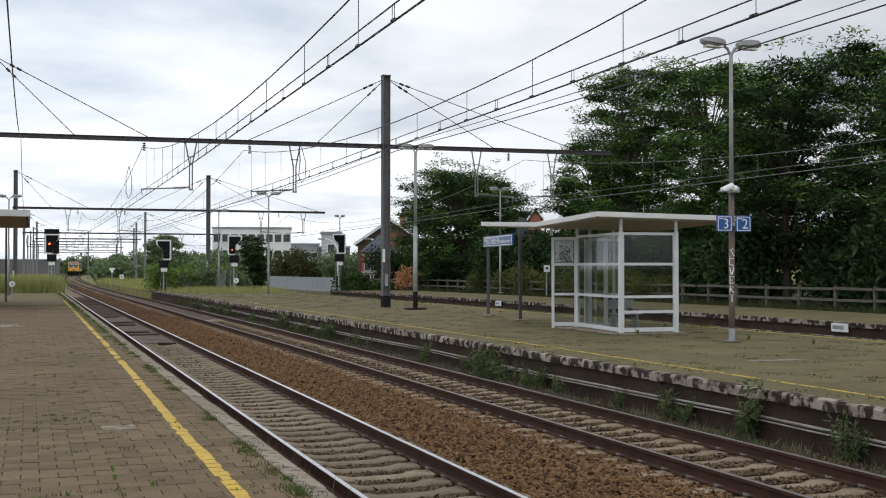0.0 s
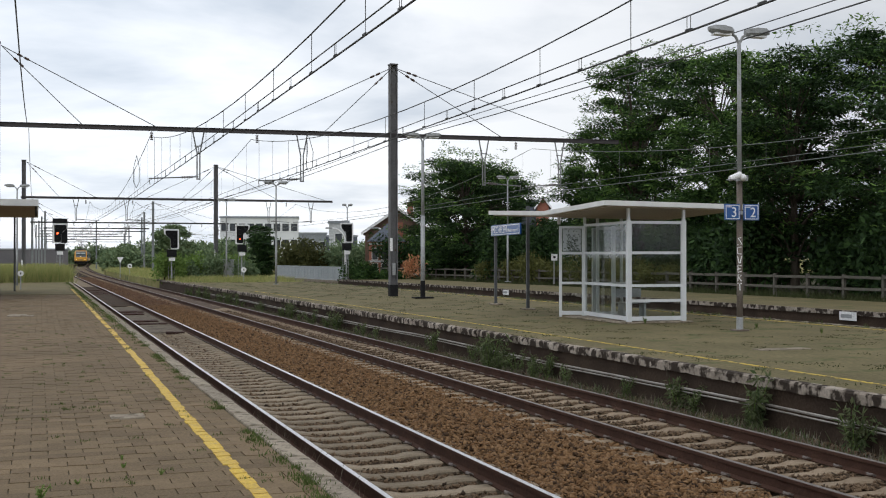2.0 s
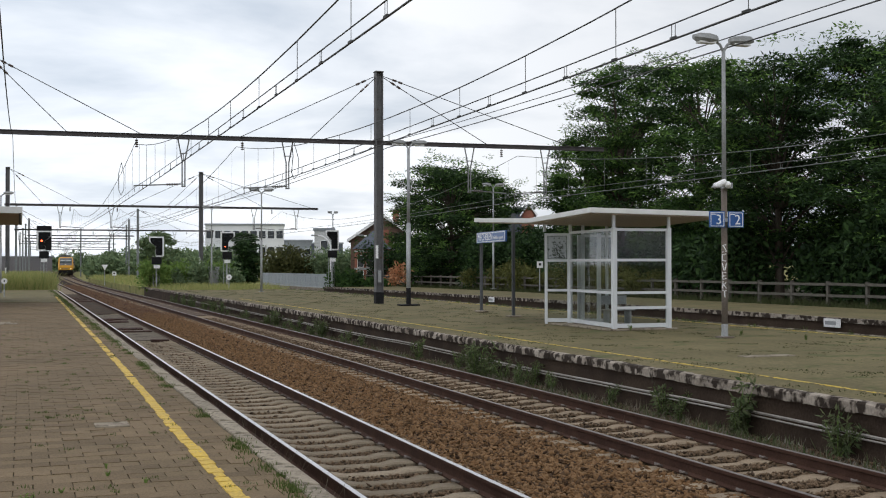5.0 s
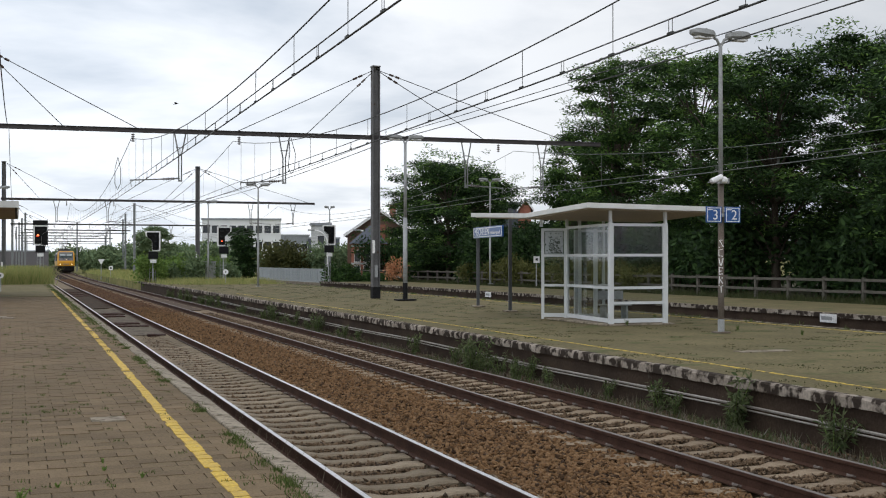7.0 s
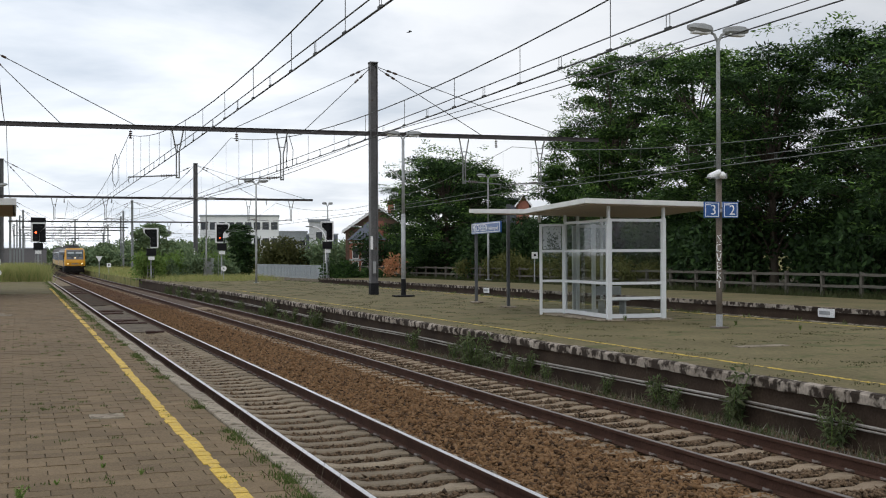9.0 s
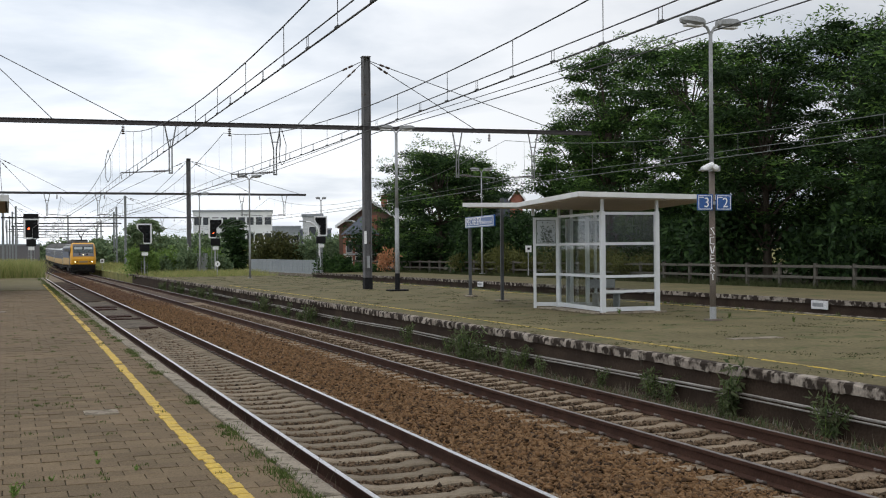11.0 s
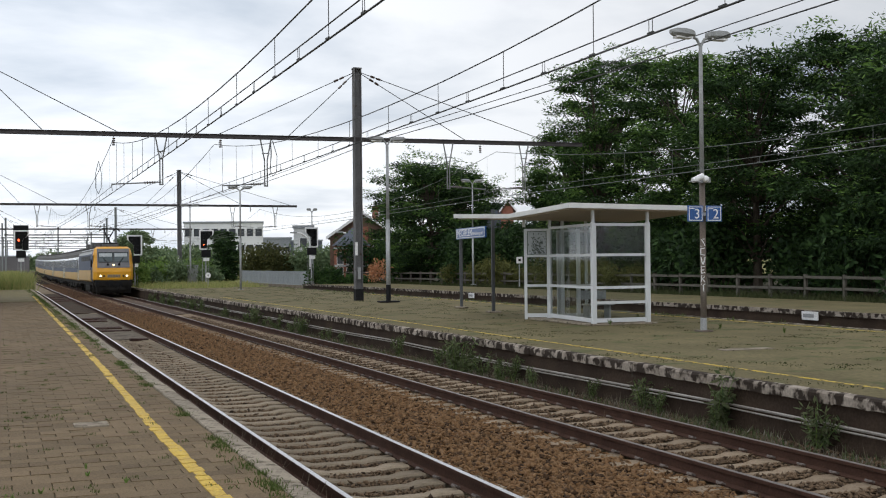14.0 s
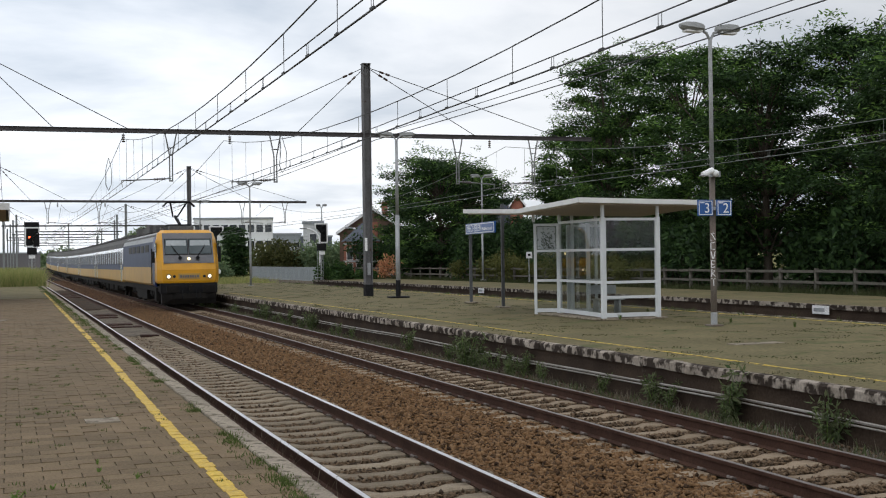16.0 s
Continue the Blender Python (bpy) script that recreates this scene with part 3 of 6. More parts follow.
def portal(i):
    y, xl, xr, end, z0, z1, top = SPANS[i]
    _, zl = line(y)
    far = i > 3
    for x, lim in ((xl, 97), (xr, 108)):
        mast(x, y, zl + PZ - 0.02 if y < lim else zl - 0.4, zl + top, w=0.35 if i < 3 else 0.3, mat="mast" if i < 3 else "mast_far", plates=i < 3)
    p = thing("portal_beam", pose(0, y, zl), "rusty steel portal beam spanning the tracks between masts", "portal beam", "overhead line portals")
    bz = lambda x: z0 + (z1 - z0) * (x - xl) / (end - xl)
    bm = NB()
    for w, d0, d1 in ((0.045, -0.05, 0.098), (0.09, 0.1, 0.122), (0.09, -0.072, -0.052)):
        loft(bm, [[(x, -w, bz(x) + d0), (x, w, bz(x) + d0), (x, w, bz(x) + d1), (x, -w, bz(x) + d1)] for x in (xl - 0.25, end)])
    part("beam", bm, M["beam"], p)
    stays = [(xl + 0.22, 1.8), (xl + 0.22, 4.85), (xr, 12.26), (xr, 9.1)] + ([(xr, 20.9), (xr, 25.4)] if not far else [])
    if far:
        stays = [(xl, xl + 3.3), (xl, xl + 6.2), (xr, xr - 3.3), (xr, xr - 6.2)]
    bm, bt = NB(), NB()
    for cx, x in stays:
        a_, b_ = Vector((cx, 0, top - 0.1)), Vector((x, 0, bz(x) + 0.1))
        d = (b_ - a_).normalized()
        tube(bm, a_, b_, 0.018, n=5)
        tube(bt, a_ + d * 0.7, a_ + d * 0.9, 0.05, n=6)
        tube(bt, a_ + d * 1.0, a_ + d * 1.2, 0.05, n=6)
    part("stay", bm, M["wire"], p)
    part("turnbuckle", bt, M["insul"], p)
    shift = line(y)[0] - 8.2
    for x1, xa in (((6.65, 4.55), (11.24, 9.27)) if i % 2 else ((2.95, 4.9), (7.2, 9.1))):
        drop(p, x1 + shift, 0, bz(x1) - 0.07, 5.75, xa + shift)
    if not far:
        for x1, xa in ((20.0, 21.9), (23.95, 22.3)):
            drop(p, x1, 0, bz(x1) - 0.07, 5.75, xa)
    for x in ((4.65, 9.2) if i % 2 else (4.0, 7.95)) + (() if far else (21.65,)):
        hanger(p, x + (shift if far else 0), 0, bz(x) - 0.05, bz(x) - 0.42)
    if i == 1:
        part("jumper_cable", polytube(NB(), [(11.55, 0.05, bz(11) - 0.1), (11.75, 0.05, bz(11) - 0.8), (11.72, 0.05, bz(11) - 1.5), (11.55, 0.05, bz(11) - 1.72), (11.42, 0.05, bz(11) - 1.4), (11.5, 0.05, bz(11) - 0.7), (11.45, 0.05, bz(11) - 0.1)], 0.016, 5), M["wire"], p)
    return p


def span_z(y, y0, y1, z_at, sag):
    s = (y - y0) / (y1 - y0)
    return z_at - sag * 4 * s * (1 - s)


def overhead(off, label, mat, left, right):
    """Messenger, auxiliary and contact wire of one track, with droppers; it zigzags between two offsets."""
    w = tagged(new("overhead_wire"), label, "overhead wire", "overhead wires")
    mess, aux, con, drp, drp2 = [], [], [], NB(), NB()
    for i, (a_, b_) in enumerate(zip(PORTALS, PORTALS[1:])):
        e0, e1 = (left, right) if i % 2 == 0 else (right, left)
        h0, h1 = SPANS[i][4] - 0.27, SPANS[i + 1][4] - 0.27

        def wires(y):
            s = (y - a_) / (b_ - a_)
            x, zl = line(y, off + e0 + (e1 - e0) * s)
            sag = 4 * s * (1 - s) * min(1.0, ((b_ - a_) / 54) ** 2)
            return x, zl + h0 + (h1 - h0) * s - 1.70 * sag, zl + 5.66 - 0.2 * sag, zl + 5.36 - 0.09 * sag

        for k in range(20):
            y = a_ + (b_ - a_) * k / 20
            x, mz, az, cz = wires(y)
            mess.append((x, y, mz)); aux.append((x, y, az)); con.append((x, y, cz))
        y, k = a_ + 1.1, 0
        while y < b_ - 0.8:
            x, mz, az, cz = wires(y)
            if k % 2 == 0:
                tube(drp, (x, y, mz), (x, y, az), 0.008 if i == 0 else 0.004, n=3, caps=False)
            else:
                tube(drp2, (x, y + 0.09, az), (x, y + 0.09, cz), 0.006 if i == 0 else 0.003, n=3, caps=False)
            tube(drp2, (x, y, az), (x, y, cz), 0.006 if i == 0 else 0.003, n=3, caps=False)
            if i < 2:
                tube(drp2, (x, y - 0.03, cz + 0.02), (x, y + 0.12, cz + 0.02), 0.02 if i == 0 else 0.014, n=4)
            y, k = y + 1.69, k + 1
    part("messenger_wire", polytube(NB(), mess, 0.013, 5), mat, w)
    part("auxiliary_wire", polytube(NB(), aux, 0.011, 5), mat, w)
    part("contact_wire", polytube(NB(), con, 0.015, 5), mat, w)
    tagged(part("dropper_run", drp, mat, w), kind="stuff")
    tagged(part("short_dropper_run", drp2, mat, w), kind="stuff")
    if off == T1:
        for q in (-0.12, 0.14):
            part("jumper_cable", polytube(NB(), [(4.5, 57, 7.15), (4.5 + q, 57.2, 6.6), (4.5 + q, 57.3, 5.9), (4.5, 57.2, 5.6)], 0.014, 5), mat, w)
    return w


def feeder(x, z, label, r=0.016, sag=0.5):
    pts = []
    for a_, b_ in zip(PORTALS, PORTALS[1:]):
        for k in range(12):
            y = a_ + (b_ - a_) * k / 12
            pts.append((x, y, line(y)[1] + span_z(y, a_, b_, z, sag)))
    tagged(part("feeder_cable", polytube(NB(), pts, r, 5), M["wire"]), label, "cable", "feeder cables")


# ---- platform furniture ----


def lamp_post(x, y, z, h, lower, upper, label, arm=0.62, r=0.075, dark_foot=False):
    L_ = thing("street_lamp", pose(x, y, z), label, "street lamp", "platform lamps")
    part("lower_pole", tube(NB(), (0, 0, 0.0), (0, 0, h * 0.5), r, r * 0.92, 12), lower, L_, smooth=True)
    part("upper_pole", tube(NB(), (0, 0, h * 0.5), (0, 0, h - 0.25), r * 0.72, r * 0.6, 12), upper, L_, smooth=True)
    part("collar", tube(NB(), (0, 0, h * 0.5 - 0.06), (0, 0, h * 0.5 + 0.04), r * 1.05, r * 0.75, 12), lower, L_)
    part("foot", box(NB(), -0.16, 0.16, -0.16, 0.16, -0.01, 0.03, 0.005), lower, L_)
    if dark_foot:
        part("foot_sleeve", tube(NB(), (0, 0, 0.03), (0, 0, 0.75), r * 1.06, r * 1.06, 12), M["black"], L_, "black foot of the lamp post")
        part("foot_plate", box(NB(), -0.42, 0.42, -0.3, 0.3, -0.01, 0.05, 0.01), M["black"], L_)
    for s in (-1, 1):
        part("bracket", polytube(NB(), [(0, 0, h - 0.3), (s * 0.1, 0, h - 0.12), (s * 0.3, 0, h - 0.03)], 0.035, 8), upper, L_)
        bm = NB()
        secs = []
        for u, w, t, bq in ((0.2, 0.06, 0.05, 0.04), (0.3, 0.13, 0.10, 0.06), (0.55, 0.17, 0.13, 0.08), (0.85, 0.15, 0.10, 0.06), (1.0, 0.06, 0.03, 0.03)):
            u *= arm / 0.75
            secs.append([(s * u, -w, h - 0.02 - bq * 0.5 + u * 0.06), (s * u, -w * 0.7, h + t * 0.6 + u * 0.06), (s * u, w * 0.7, h + t * 0.6 + u * 0.06), (s * u, w, h - 0.02 - bq * 0.5 + u * 0.06), (s * u, w * 0.6, h - 0.05 - bq + u * 0.06), (s * u, -w * 0.6, h - 0.05 - bq + u * 0.06)])
        hd = part("lamp_head", loft(bm, secs), M["lamp_grey"], L_, "grey lamp head", smooth=False)
        part("lens", box(NB(), *sorted((s * 0.32 * arm / 0.75, s * 0.85 * arm / 0.75)), -0.1, 0.1, h - 0.12, h - 0.075), M["white"], hd)
    return L_


def text_mesh(name, body, size, mat, parent, loc, rot, extrude=0.003, width=None):
    cu = bpy.data.curves.new(name, "FONT")
    cu.body, cu.size, cu.extrude, cu.align_x, cu.align_y = body, size, extrude, "CENTER", "CENTER"
    tmp = bpy.data.objects.new(name, cu)
    scene.collection.objects.link(tmp)
    bpy.context.view_layer.update()
    me = bpy.data.meshes.new_from_object(tmp.evaluated_get(bpy.context.evaluated_depsgraph_get()))
    bpy.data.objects.remove(tmp)
    me.materials.clear()
    me.materials.append(mat)
    if width:
        xs = [v.co.x for v in me.vertices]
        k = width / (max(xs) - min(xs))
        for v in me.vertices:
            v.co.x *= k
    ob = new(name, me)
    ob.parent = parent
    ob.matrix_local = pose(*loc, *rot)
    return ob
M["board"] = material("rust_stained_timber", (0.060, 0.028, 0.020), (0.038, 0.022, 0.018), 2, 0.9, 0, 0.3, 30)
M["rust_fines"] = material("brown_ballast_fines", (0.105, 0.075, 0.055), (0.075, 0.052, 0.037), 1.5, 0.95, 0, 0.6, 25, (0.04, 0.028, 0.02), 0.58, world=True)
M["dust"] = material("grey_track_dust", (0.145, 0.122, 0.095), (0.11, 0.09, 0.068), 1.2, 0.95, 0, 0.5, 30, (0.045, 0.032, 0.022), 0.58, world=True)
M["rust_soil"] = material("rusty_earth", (0.055, 0.033, 0.020), (0.038, 0.028, 0.018), 0.8, 0.95, 0, 0.8, 18, (0.085, 0.045, 0.025), 0.6, world=True)
# verge earth, darkened in its own colour for the shade under the trees
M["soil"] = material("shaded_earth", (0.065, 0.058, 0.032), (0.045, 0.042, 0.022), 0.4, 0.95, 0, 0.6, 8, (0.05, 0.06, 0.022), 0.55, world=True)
M["paver_far"] = material("mossy_paving", (0.155, 0.129, 0.066), (0.116, 0.098, 0.049), 0.5, 0.92, 0, 0.2, 14, (0.085, 0.09, 0.036), 0.58, world=True)
M["yellow_far"] = material("faded_yellow_paint", (0.56, 0.40, 0.06), (0.44, 0.33, 0.08), 3, 0.8, 0, 0.1, 30, (0.13, 0.11, 0.055), 0.50, world=True)
M["galv_dark"] = material("dull_galvanised_steel", (0.20, 0.205, 0.205), (0.15, 0.152, 0.15), 4, 0.6, 0.2, 0.05)
M["beam"] = material("rusty_beam_steel", (0.066, 0.061, 0.062), (0.088, 0.08, 0.08), 2, 0.8, 0.1, 0.1)
M["mast_far"] = material("galvanised_mast", (0.22, 0.235, 0.245), (0.28, 0.295, 0.30), 1.5, 0.7, 0.2, 0.05)
ground()
platform_1 = platforms()
kerbs()
coping()
track(T1, "near railway track on grey concrete sleepers", M["sleeper"], 5.0, 420, phase=0.3)
track(T2, "second railway track on rust-dusted concrete sleepers", M["sleeper_rusty"], 6.0, 560)
track(T3, "third railway track in the sunken bed", M["sleeper_rusty"], 15.0, 300, 200)
for i in range(len(SPANS)):
    portal(i)
overhead(T1, "overhead catenary wires of the near track", M["wire"], 0.07, 0.58)
overhead(T2, "overhead catenary wires of the second track", M["wire"], -0.25, 0.75)
overhead(T3, "pale overhead catenary wires of the third track", M["wire_pale"], 0.1, 0.3)
feeder(MAST_R + 0.4, 7.75, "dark feeder cable along the masts", 0.018, 0.25)
feeder(MAST_R + 0.4, 7.98, "upper feeder cable along the masts", 0.014, 0.25)
feeder(-0.33, 7.74, "thin cable slung along the platform masts", 0.014, 1.42)
lamp_post(15.73, 23.5, PZ, 7.1, M["post_brown"], M["lamp_grey"], "double-headed platform lamp with rust-streaked post")


def quad(bm, x0, x1, z0, z1, y=0.0):
    bm.faces.new([bm.verts.new(p) for p in ((x0, y, z0), (x1, y, z0), (x1, y, z1), (x0, y, z1))])
    return bm

# ---- shelter, signs, signals ----


def glazed_panel(parent, p, q, z0, z1, bars, rail_h=0.072, post=0.085, bottom=0.11):
    """A framed glass screen between two plan points."""
    p, q = Vector((*p, 0)), Vector((*q, 0))
    w = (q - p).length
    pn = new("glazed_panel")
    pn.parent = parent
    pn.matrix_local = Matrix.Translation(p) @ Matrix.Rotation(math.atan2((q - p).y, (q - p).x), 4, "Z")
    bm = NB()
    for x in (0, w - post):
        box(bm, x, x + post, -0.035, 0.035, z0, z1, 0.006)
    hs = [z0 + 0.06] + list(bars) + [z1 - rail_h]
    for i, z in enumerate(hs):
        box(bm, post + 0.002, w - post - 0.002, -0.028, 0.028, z, z + (bottom if i == 0 else rail_h))
    me = mesh_of("panel_frame", bm, M["white_paint"])
    fr = new("panel_frame", me)
    fr.parent = pn
    for i, (a_, b_) in enumerate(zip(hs, hs[1:])):
        g = part("pane", quad(NB(), post, w - post, a_ + (bottom if i == 0 else rail_h), b_), M["glass"], pn)
        g.visible_shadow = False
    return pn


def shelter():
    s = thing("waiting_shelter", pose(15.55, 28.9, PZ), "white-framed glass waiting shelter with butterfly roof", "shelter")
    H_ = 2.7
    bars = (0.95, 1.82)
    ox, oy = 15.55, 28.9
    L_ = lambda x, y: (x - ox, y - oy)
    A0, A1, B0, C1 = L_(14.42, 30.75), L_(15.08, 30.4), L_(14.72, 27.1), L_(16.36, 27.06)
    D0, D1 = L_(16.36, 30.55), L_(15.75, 30.9)
    glazed_panel(s, A0, A1, 0.0, H_ - 0.05, bars)
    film = new("printed_film", mesh_of("printed_film", box(NB(), 0.11, 0.637, -0.012, -0.004, 1.91, 2.56), M["film"]))
    film.parent = s
    film.matrix_local = Matrix.Translation((*A0, 0)) @ Matrix.Rotation(math.atan2(A1[1] - A0[1], A1[0] - A0[0]), 4, "Z")
    tagged(film, "pale film with a dark leafy branch print")
    rng = random.Random(8)
    bm = NB()
    for k in range(130):
        u, v = min(0.615, max(0.13, rng.gauss(0.39, 0.10))), min(2.5, max(1.94, rng.gauss(2.13, 0.15)))
        a_, l_ = rng.uniform(0, math.tau), rng.uniform(0.04, 0.085)
        c_, t_ = math.cos(a_) * l_ / 2, math.sin(a_) * l_ / 2
        bm.faces.new([bm.verts.new((min(0.632, max(0.114, u + p * c_ - q * t_ * 0.4)), -0.0145, min(2.556, max(1.914, v + p * t_ + q * c_ * 0.4)))) for p, q in ((-1, 0), (0, -1), (1, 0), (0, 1))])
    tagged(part("leaf_print", bm, M["print"], film), kind="stuff")
    glazed_panel(s, A1, B0, 0.0, H_, bars)
    glazed_panel(s, B0, C1, 0.0, H_, (0.55, 0.95, 1.82))
    glazed_panel(s, L_(15.2, 29.9), L_(16.3, 29.85), 0.0, H_ - 0.1, bars)
    for x, y in (A0, A1, B0, C1, D0, D1):
        part("roof_post", box(NB(), x - 0.035, x + 0.035, y - 0.035, y + 0.035, H_ if (x, y) != D0 and (x, y) != D1 else 0, 3.1), M["white_paint"], s)
    for x, y in (L_(15.12, 28.7), L_(15.42, 30.5)):
        part("inner_post", box(NB(), x - 0.05, x + 0.05, y - 0.04, y + 0.04, 0.02, H_ - 0.1, 0.006), M["white_paint"], s)
    for x, y in (B0, C1):
        part("corner_post", box(NB(), x - 0.055, x + 0.055, y - 0.055, y + 0.055, 0, H_ + 0.02, 0.008), M["white_paint"], s)
    # folded roof
    x0, x1 = 13.85 - ox, 18.05 - ox
    ys = (26.75 - oy, 30.6 - oy, 34.9 - oy)
    zs = (3.09, 2.95, 3.12)
    bm = NB()
    loft(bm, [[(x0, y, z), (x1, y, z - 0.06), (x1, y, z + 0.07), (x0, y, z + 0.13)] for y, z in zip(ys, zs)])
    part("roof", bm, M["roof_white"], s, "pale roof slab")
    bm = NB()
    loft(bm, [[(x0 + 0.12, y, z - 0.035), (x1 - 0.12, y, z - 0.095), (x1 - 0.12, y, z - 0.05), (x0 + 0.12, y, z - 0.004)] for y, z in zip((ys[0] + 0.12, ys[1], ys[2] - 0.12), zs)])
    part("soffit", bm, M["soffit"], s, "brown boarded soffit")
    b = new("bench")
    b.parent = s
    part("bench_seat", box(NB(), -0.15, 0.72, -0.2, 0.25, 0.44, 0.48, 0.01), M["galv"], b)
    part("bench_back", box(NB(), -0.15, 0.72, 0.3, 0.34, 0.6, 0.85, 0.01), M["galv"], b)
    for x in (-0.05, 0.62):
        part("bench_leg", box(NB(), x - 0.03, x + 0.03, -0.1, 0.2, 0.0, 0.44), M["galv"], b)
    part("plinth", box(NB(), 14.5 - ox, 16.6 - ox, 26.98 - oy, 30.6 - oy, -0.005, 0.035), M["kerb"], s, "concrete plinth")


def station_sign():
    p, q = Vector((16.04, 39.71, PZ)), Vector((15.54, 35.6, PZ))
    mid = (p + q) / 2
    yaw = math.degrees(math.atan2((q - p).y, (q - p).x))
    w = (q - p).length
    s = thing("station_name_sign", pose(*mid, 0, 0, yaw), "blue enamel station name sign on two dark posts", "sign")
    for x in (-w / 2, w / 2):
        tall = 3.45 if x > 0 else 2.95
        part("post", box(NB(), x - 0.05, x + 0.05, -0.05, 0.05, 0, tall, 0.006), M["post_dark"], s)
        part("footing", box(NB(), x - 0.28, x + 0.28, -0.2, 0.2, -0.02, 0.03, 0.01), M["kerb"], s)
    part("board", box(NB(), -w / 2 - 0.22, w / 2 - 0.55, -0.12, -0.06, 2.52, 2.91, 0.01), M["blue"], s, "blue name board")
    bm = NB()
    x0, x1, z0, z1 = -w / 2 - 0.19, w / 2 - 0.58, 2.55, 2.88
    for a_ in ((x0, x1, z0, z0 + 0.025), (x0, x1, z1 - 0.025, z1), (x0, x0 + 0.05, z0 + 0.026, z1 - 0.026), (x1 - 0.05, x1, z0 + 0.026, z1 - 0.026)):
        box(bm, a_[0], a_[1], -0.126, -0.119, a_[2], a_[3])
    part("border", bm, M["white"], s)
    text_mesh("name", "MECHELEN", 0.34, M["white"], s, (-1.1, -0.124, 2.715), (90, 0, 0), width=1.95)
    text_mesh("district", "Nekkerspoel", 0.17, M["white"], s, (0.62, -0.124, 2.68), (90, 0, 0), width=1.25)


def track_numbers():
    s = thing("track_number_sign", pose(15.66, 23.35, PZ), "pair of blue track number plates clamped to the lamp post", "sign")
    for k, (x, n) in enumerate(((-0.26, "3"), (0.26, "2"))):
        p = part("plate", box(NB(), x - 0.215, x + 0.215, -0.06, -0.03, 2.61, 2.99, 0.008), M["blue"], s)
        bm = NB()
        for a_ in ((-0.185, 0.185, 2.635, 2.65), (-0.185, 0.185, 2.95, 2.965), (-0.185, -0.17, 2.651, 2.949), (0.17, 0.185, 2.651, 2.949)):
            box(bm, x + a_[0], x + a_[1], -0.066, -0.059, a_[2], a_[3])
        part("plate_border", bm, M["white"], p)
        text_mesh("numeral", n, 0.33, M["white"], s, (x + 0.04, -0.064, 2.785), (90, 0, 0))
        part("small_word", box(NB(), x - 0.16, x - 0.03, -0.066, -0.059, 2.91, 2.93), M["white"], s)
    part("clamp", box(NB(), -0.1, 0.1, -0.03, 0.26, 2.75, 2.83), M["galv"], s)


def signal(x, y, z, top, lit=0, flip=1, w=0.98, h=1.5, base=0.8, label="railway colour-light signal with white-edged black head", backing=False):
    s = thing("railway_signal", pose(x, y, z), label, "signal", "railway signals")
    top -= z
    part("mast", tube(NB(), (0.0, 0.15, 0), (0.0, 0.15, top - 0.3), 0.07, n=10), M["galv"], s)
    a_ = w / 2
    shape = [(-0.08 * a_, -h), (0.86 * a_, -h), (0.95 * a_, -0.94 * h), (0.95 * a_, 0), (-1.05 * a_, 0), (-1.12 * a_, -0.08 * h), (-1.05 * a_, -0.24 * h), (-0.18 * a_, -0.5 * h), (-0.18 * a_, -0.94 * h)]
    shape = [(flip * u, top + v) for u, v in shape]
    part("head", prism(NB(), shape, -0.12, 0.1), M["black"], s)
    cx = sum(u for u, v in shape) / len(shape)
    cz = sum(v for u, v in shape) / len(shape)
    big = [(cx + (u - cx) * 1.26, cz + (v - cz) * 1.15) for u, v in shape]
    part("white_edge", prism(NB(), big, -0.09, -0.05), M["white"], s, "white reflective border")
    for k, (u, v) in enumerate(((0.4, -0.2), (0.4, -0.5), (0.4, -0.78), (-0.6, -0.17))):
        c = (flip * u * a_ * 1.0, -0.13, top + v * h)
        on = k == lit
        lamp = part("lamp", tube(NB(), (c[0], -0.16, c[2]), (c[0], -0.11, c[2]), (0.085 if backing else 0.05) if on else 0.07, n=12), M["red_glow"] if on else M["dark_glass"], s, "lit red lamp" if on else "")
        part("hood", tube(NB(), (c[0], -0.3, c[2] + 0.06), (c[0], -0.1, c[2] + 0.06), 0.12, n=12, caps=False), M["black"], lamp)
    part("lower_box", box(NB(), -0.4, 0.4, -0.1, 0.1, top - h - 0.75, top - h - 0.14, 0.01), M["black"], s)
    part("plate", box(NB(), -0.26, 0.26, -0.13, -0.11, top - h - 1.1, top - h - 0.82), M["white"], s)
    if backing:
        part("backing_board", box(NB(), -0.62, 0.62, -0.02, 0.02, top - h - 0.1, top + 0.55), M["black"], s)
    bm = NB()
    for u in (-0.25, 0.25):
        tube(bm, (u, 0.4, 0), (u, 0.4, top - h), 0.02, n=6)
    for k in range(int((top - h) / 0.3)):
        tube(bm, (-0.25, 0.4, 0.3 * k + 0.2), (0.25, 0.4, 0.3 * k + 0.2), 0.012, n=5)
    part("ladder", bm, M["galv"], s)


def fence():
    f = thing("fence", pose(0, 0, 0), "weathered concrete post-and-rail fence", "fence")
    post = mesh_of("post", box(NB(), -0.07, 0.07, -0.07, 0.07, -0.05, 1.12, 0.012), M["fence"])
    bar = mesh_of("rail", box(NB(), -0.035, 0.035, 0.0, 2.44, -0.06, 0.06, 0.008), M["fence"])
    for i in range(42):
        y = 14 + i * 2.5
        x, z = line(y, 24.9)
        z += PZ - 0.1
        ob = new("post", post); ob.parent = f
        ob.matrix_world = pose(x, y, z, random.uniform(-1, 1), random.uniform(-1, 1), random.uniform(-3, 3))
        for h in (0.5, 0.98):
            r = new("rail", bar); r.parent = f
            r.matrix_world = pose(x - 0.08, y + 0.03, z + h, random.uniform(-0.5, 0.5), 0, 0)


# ---- plants ----


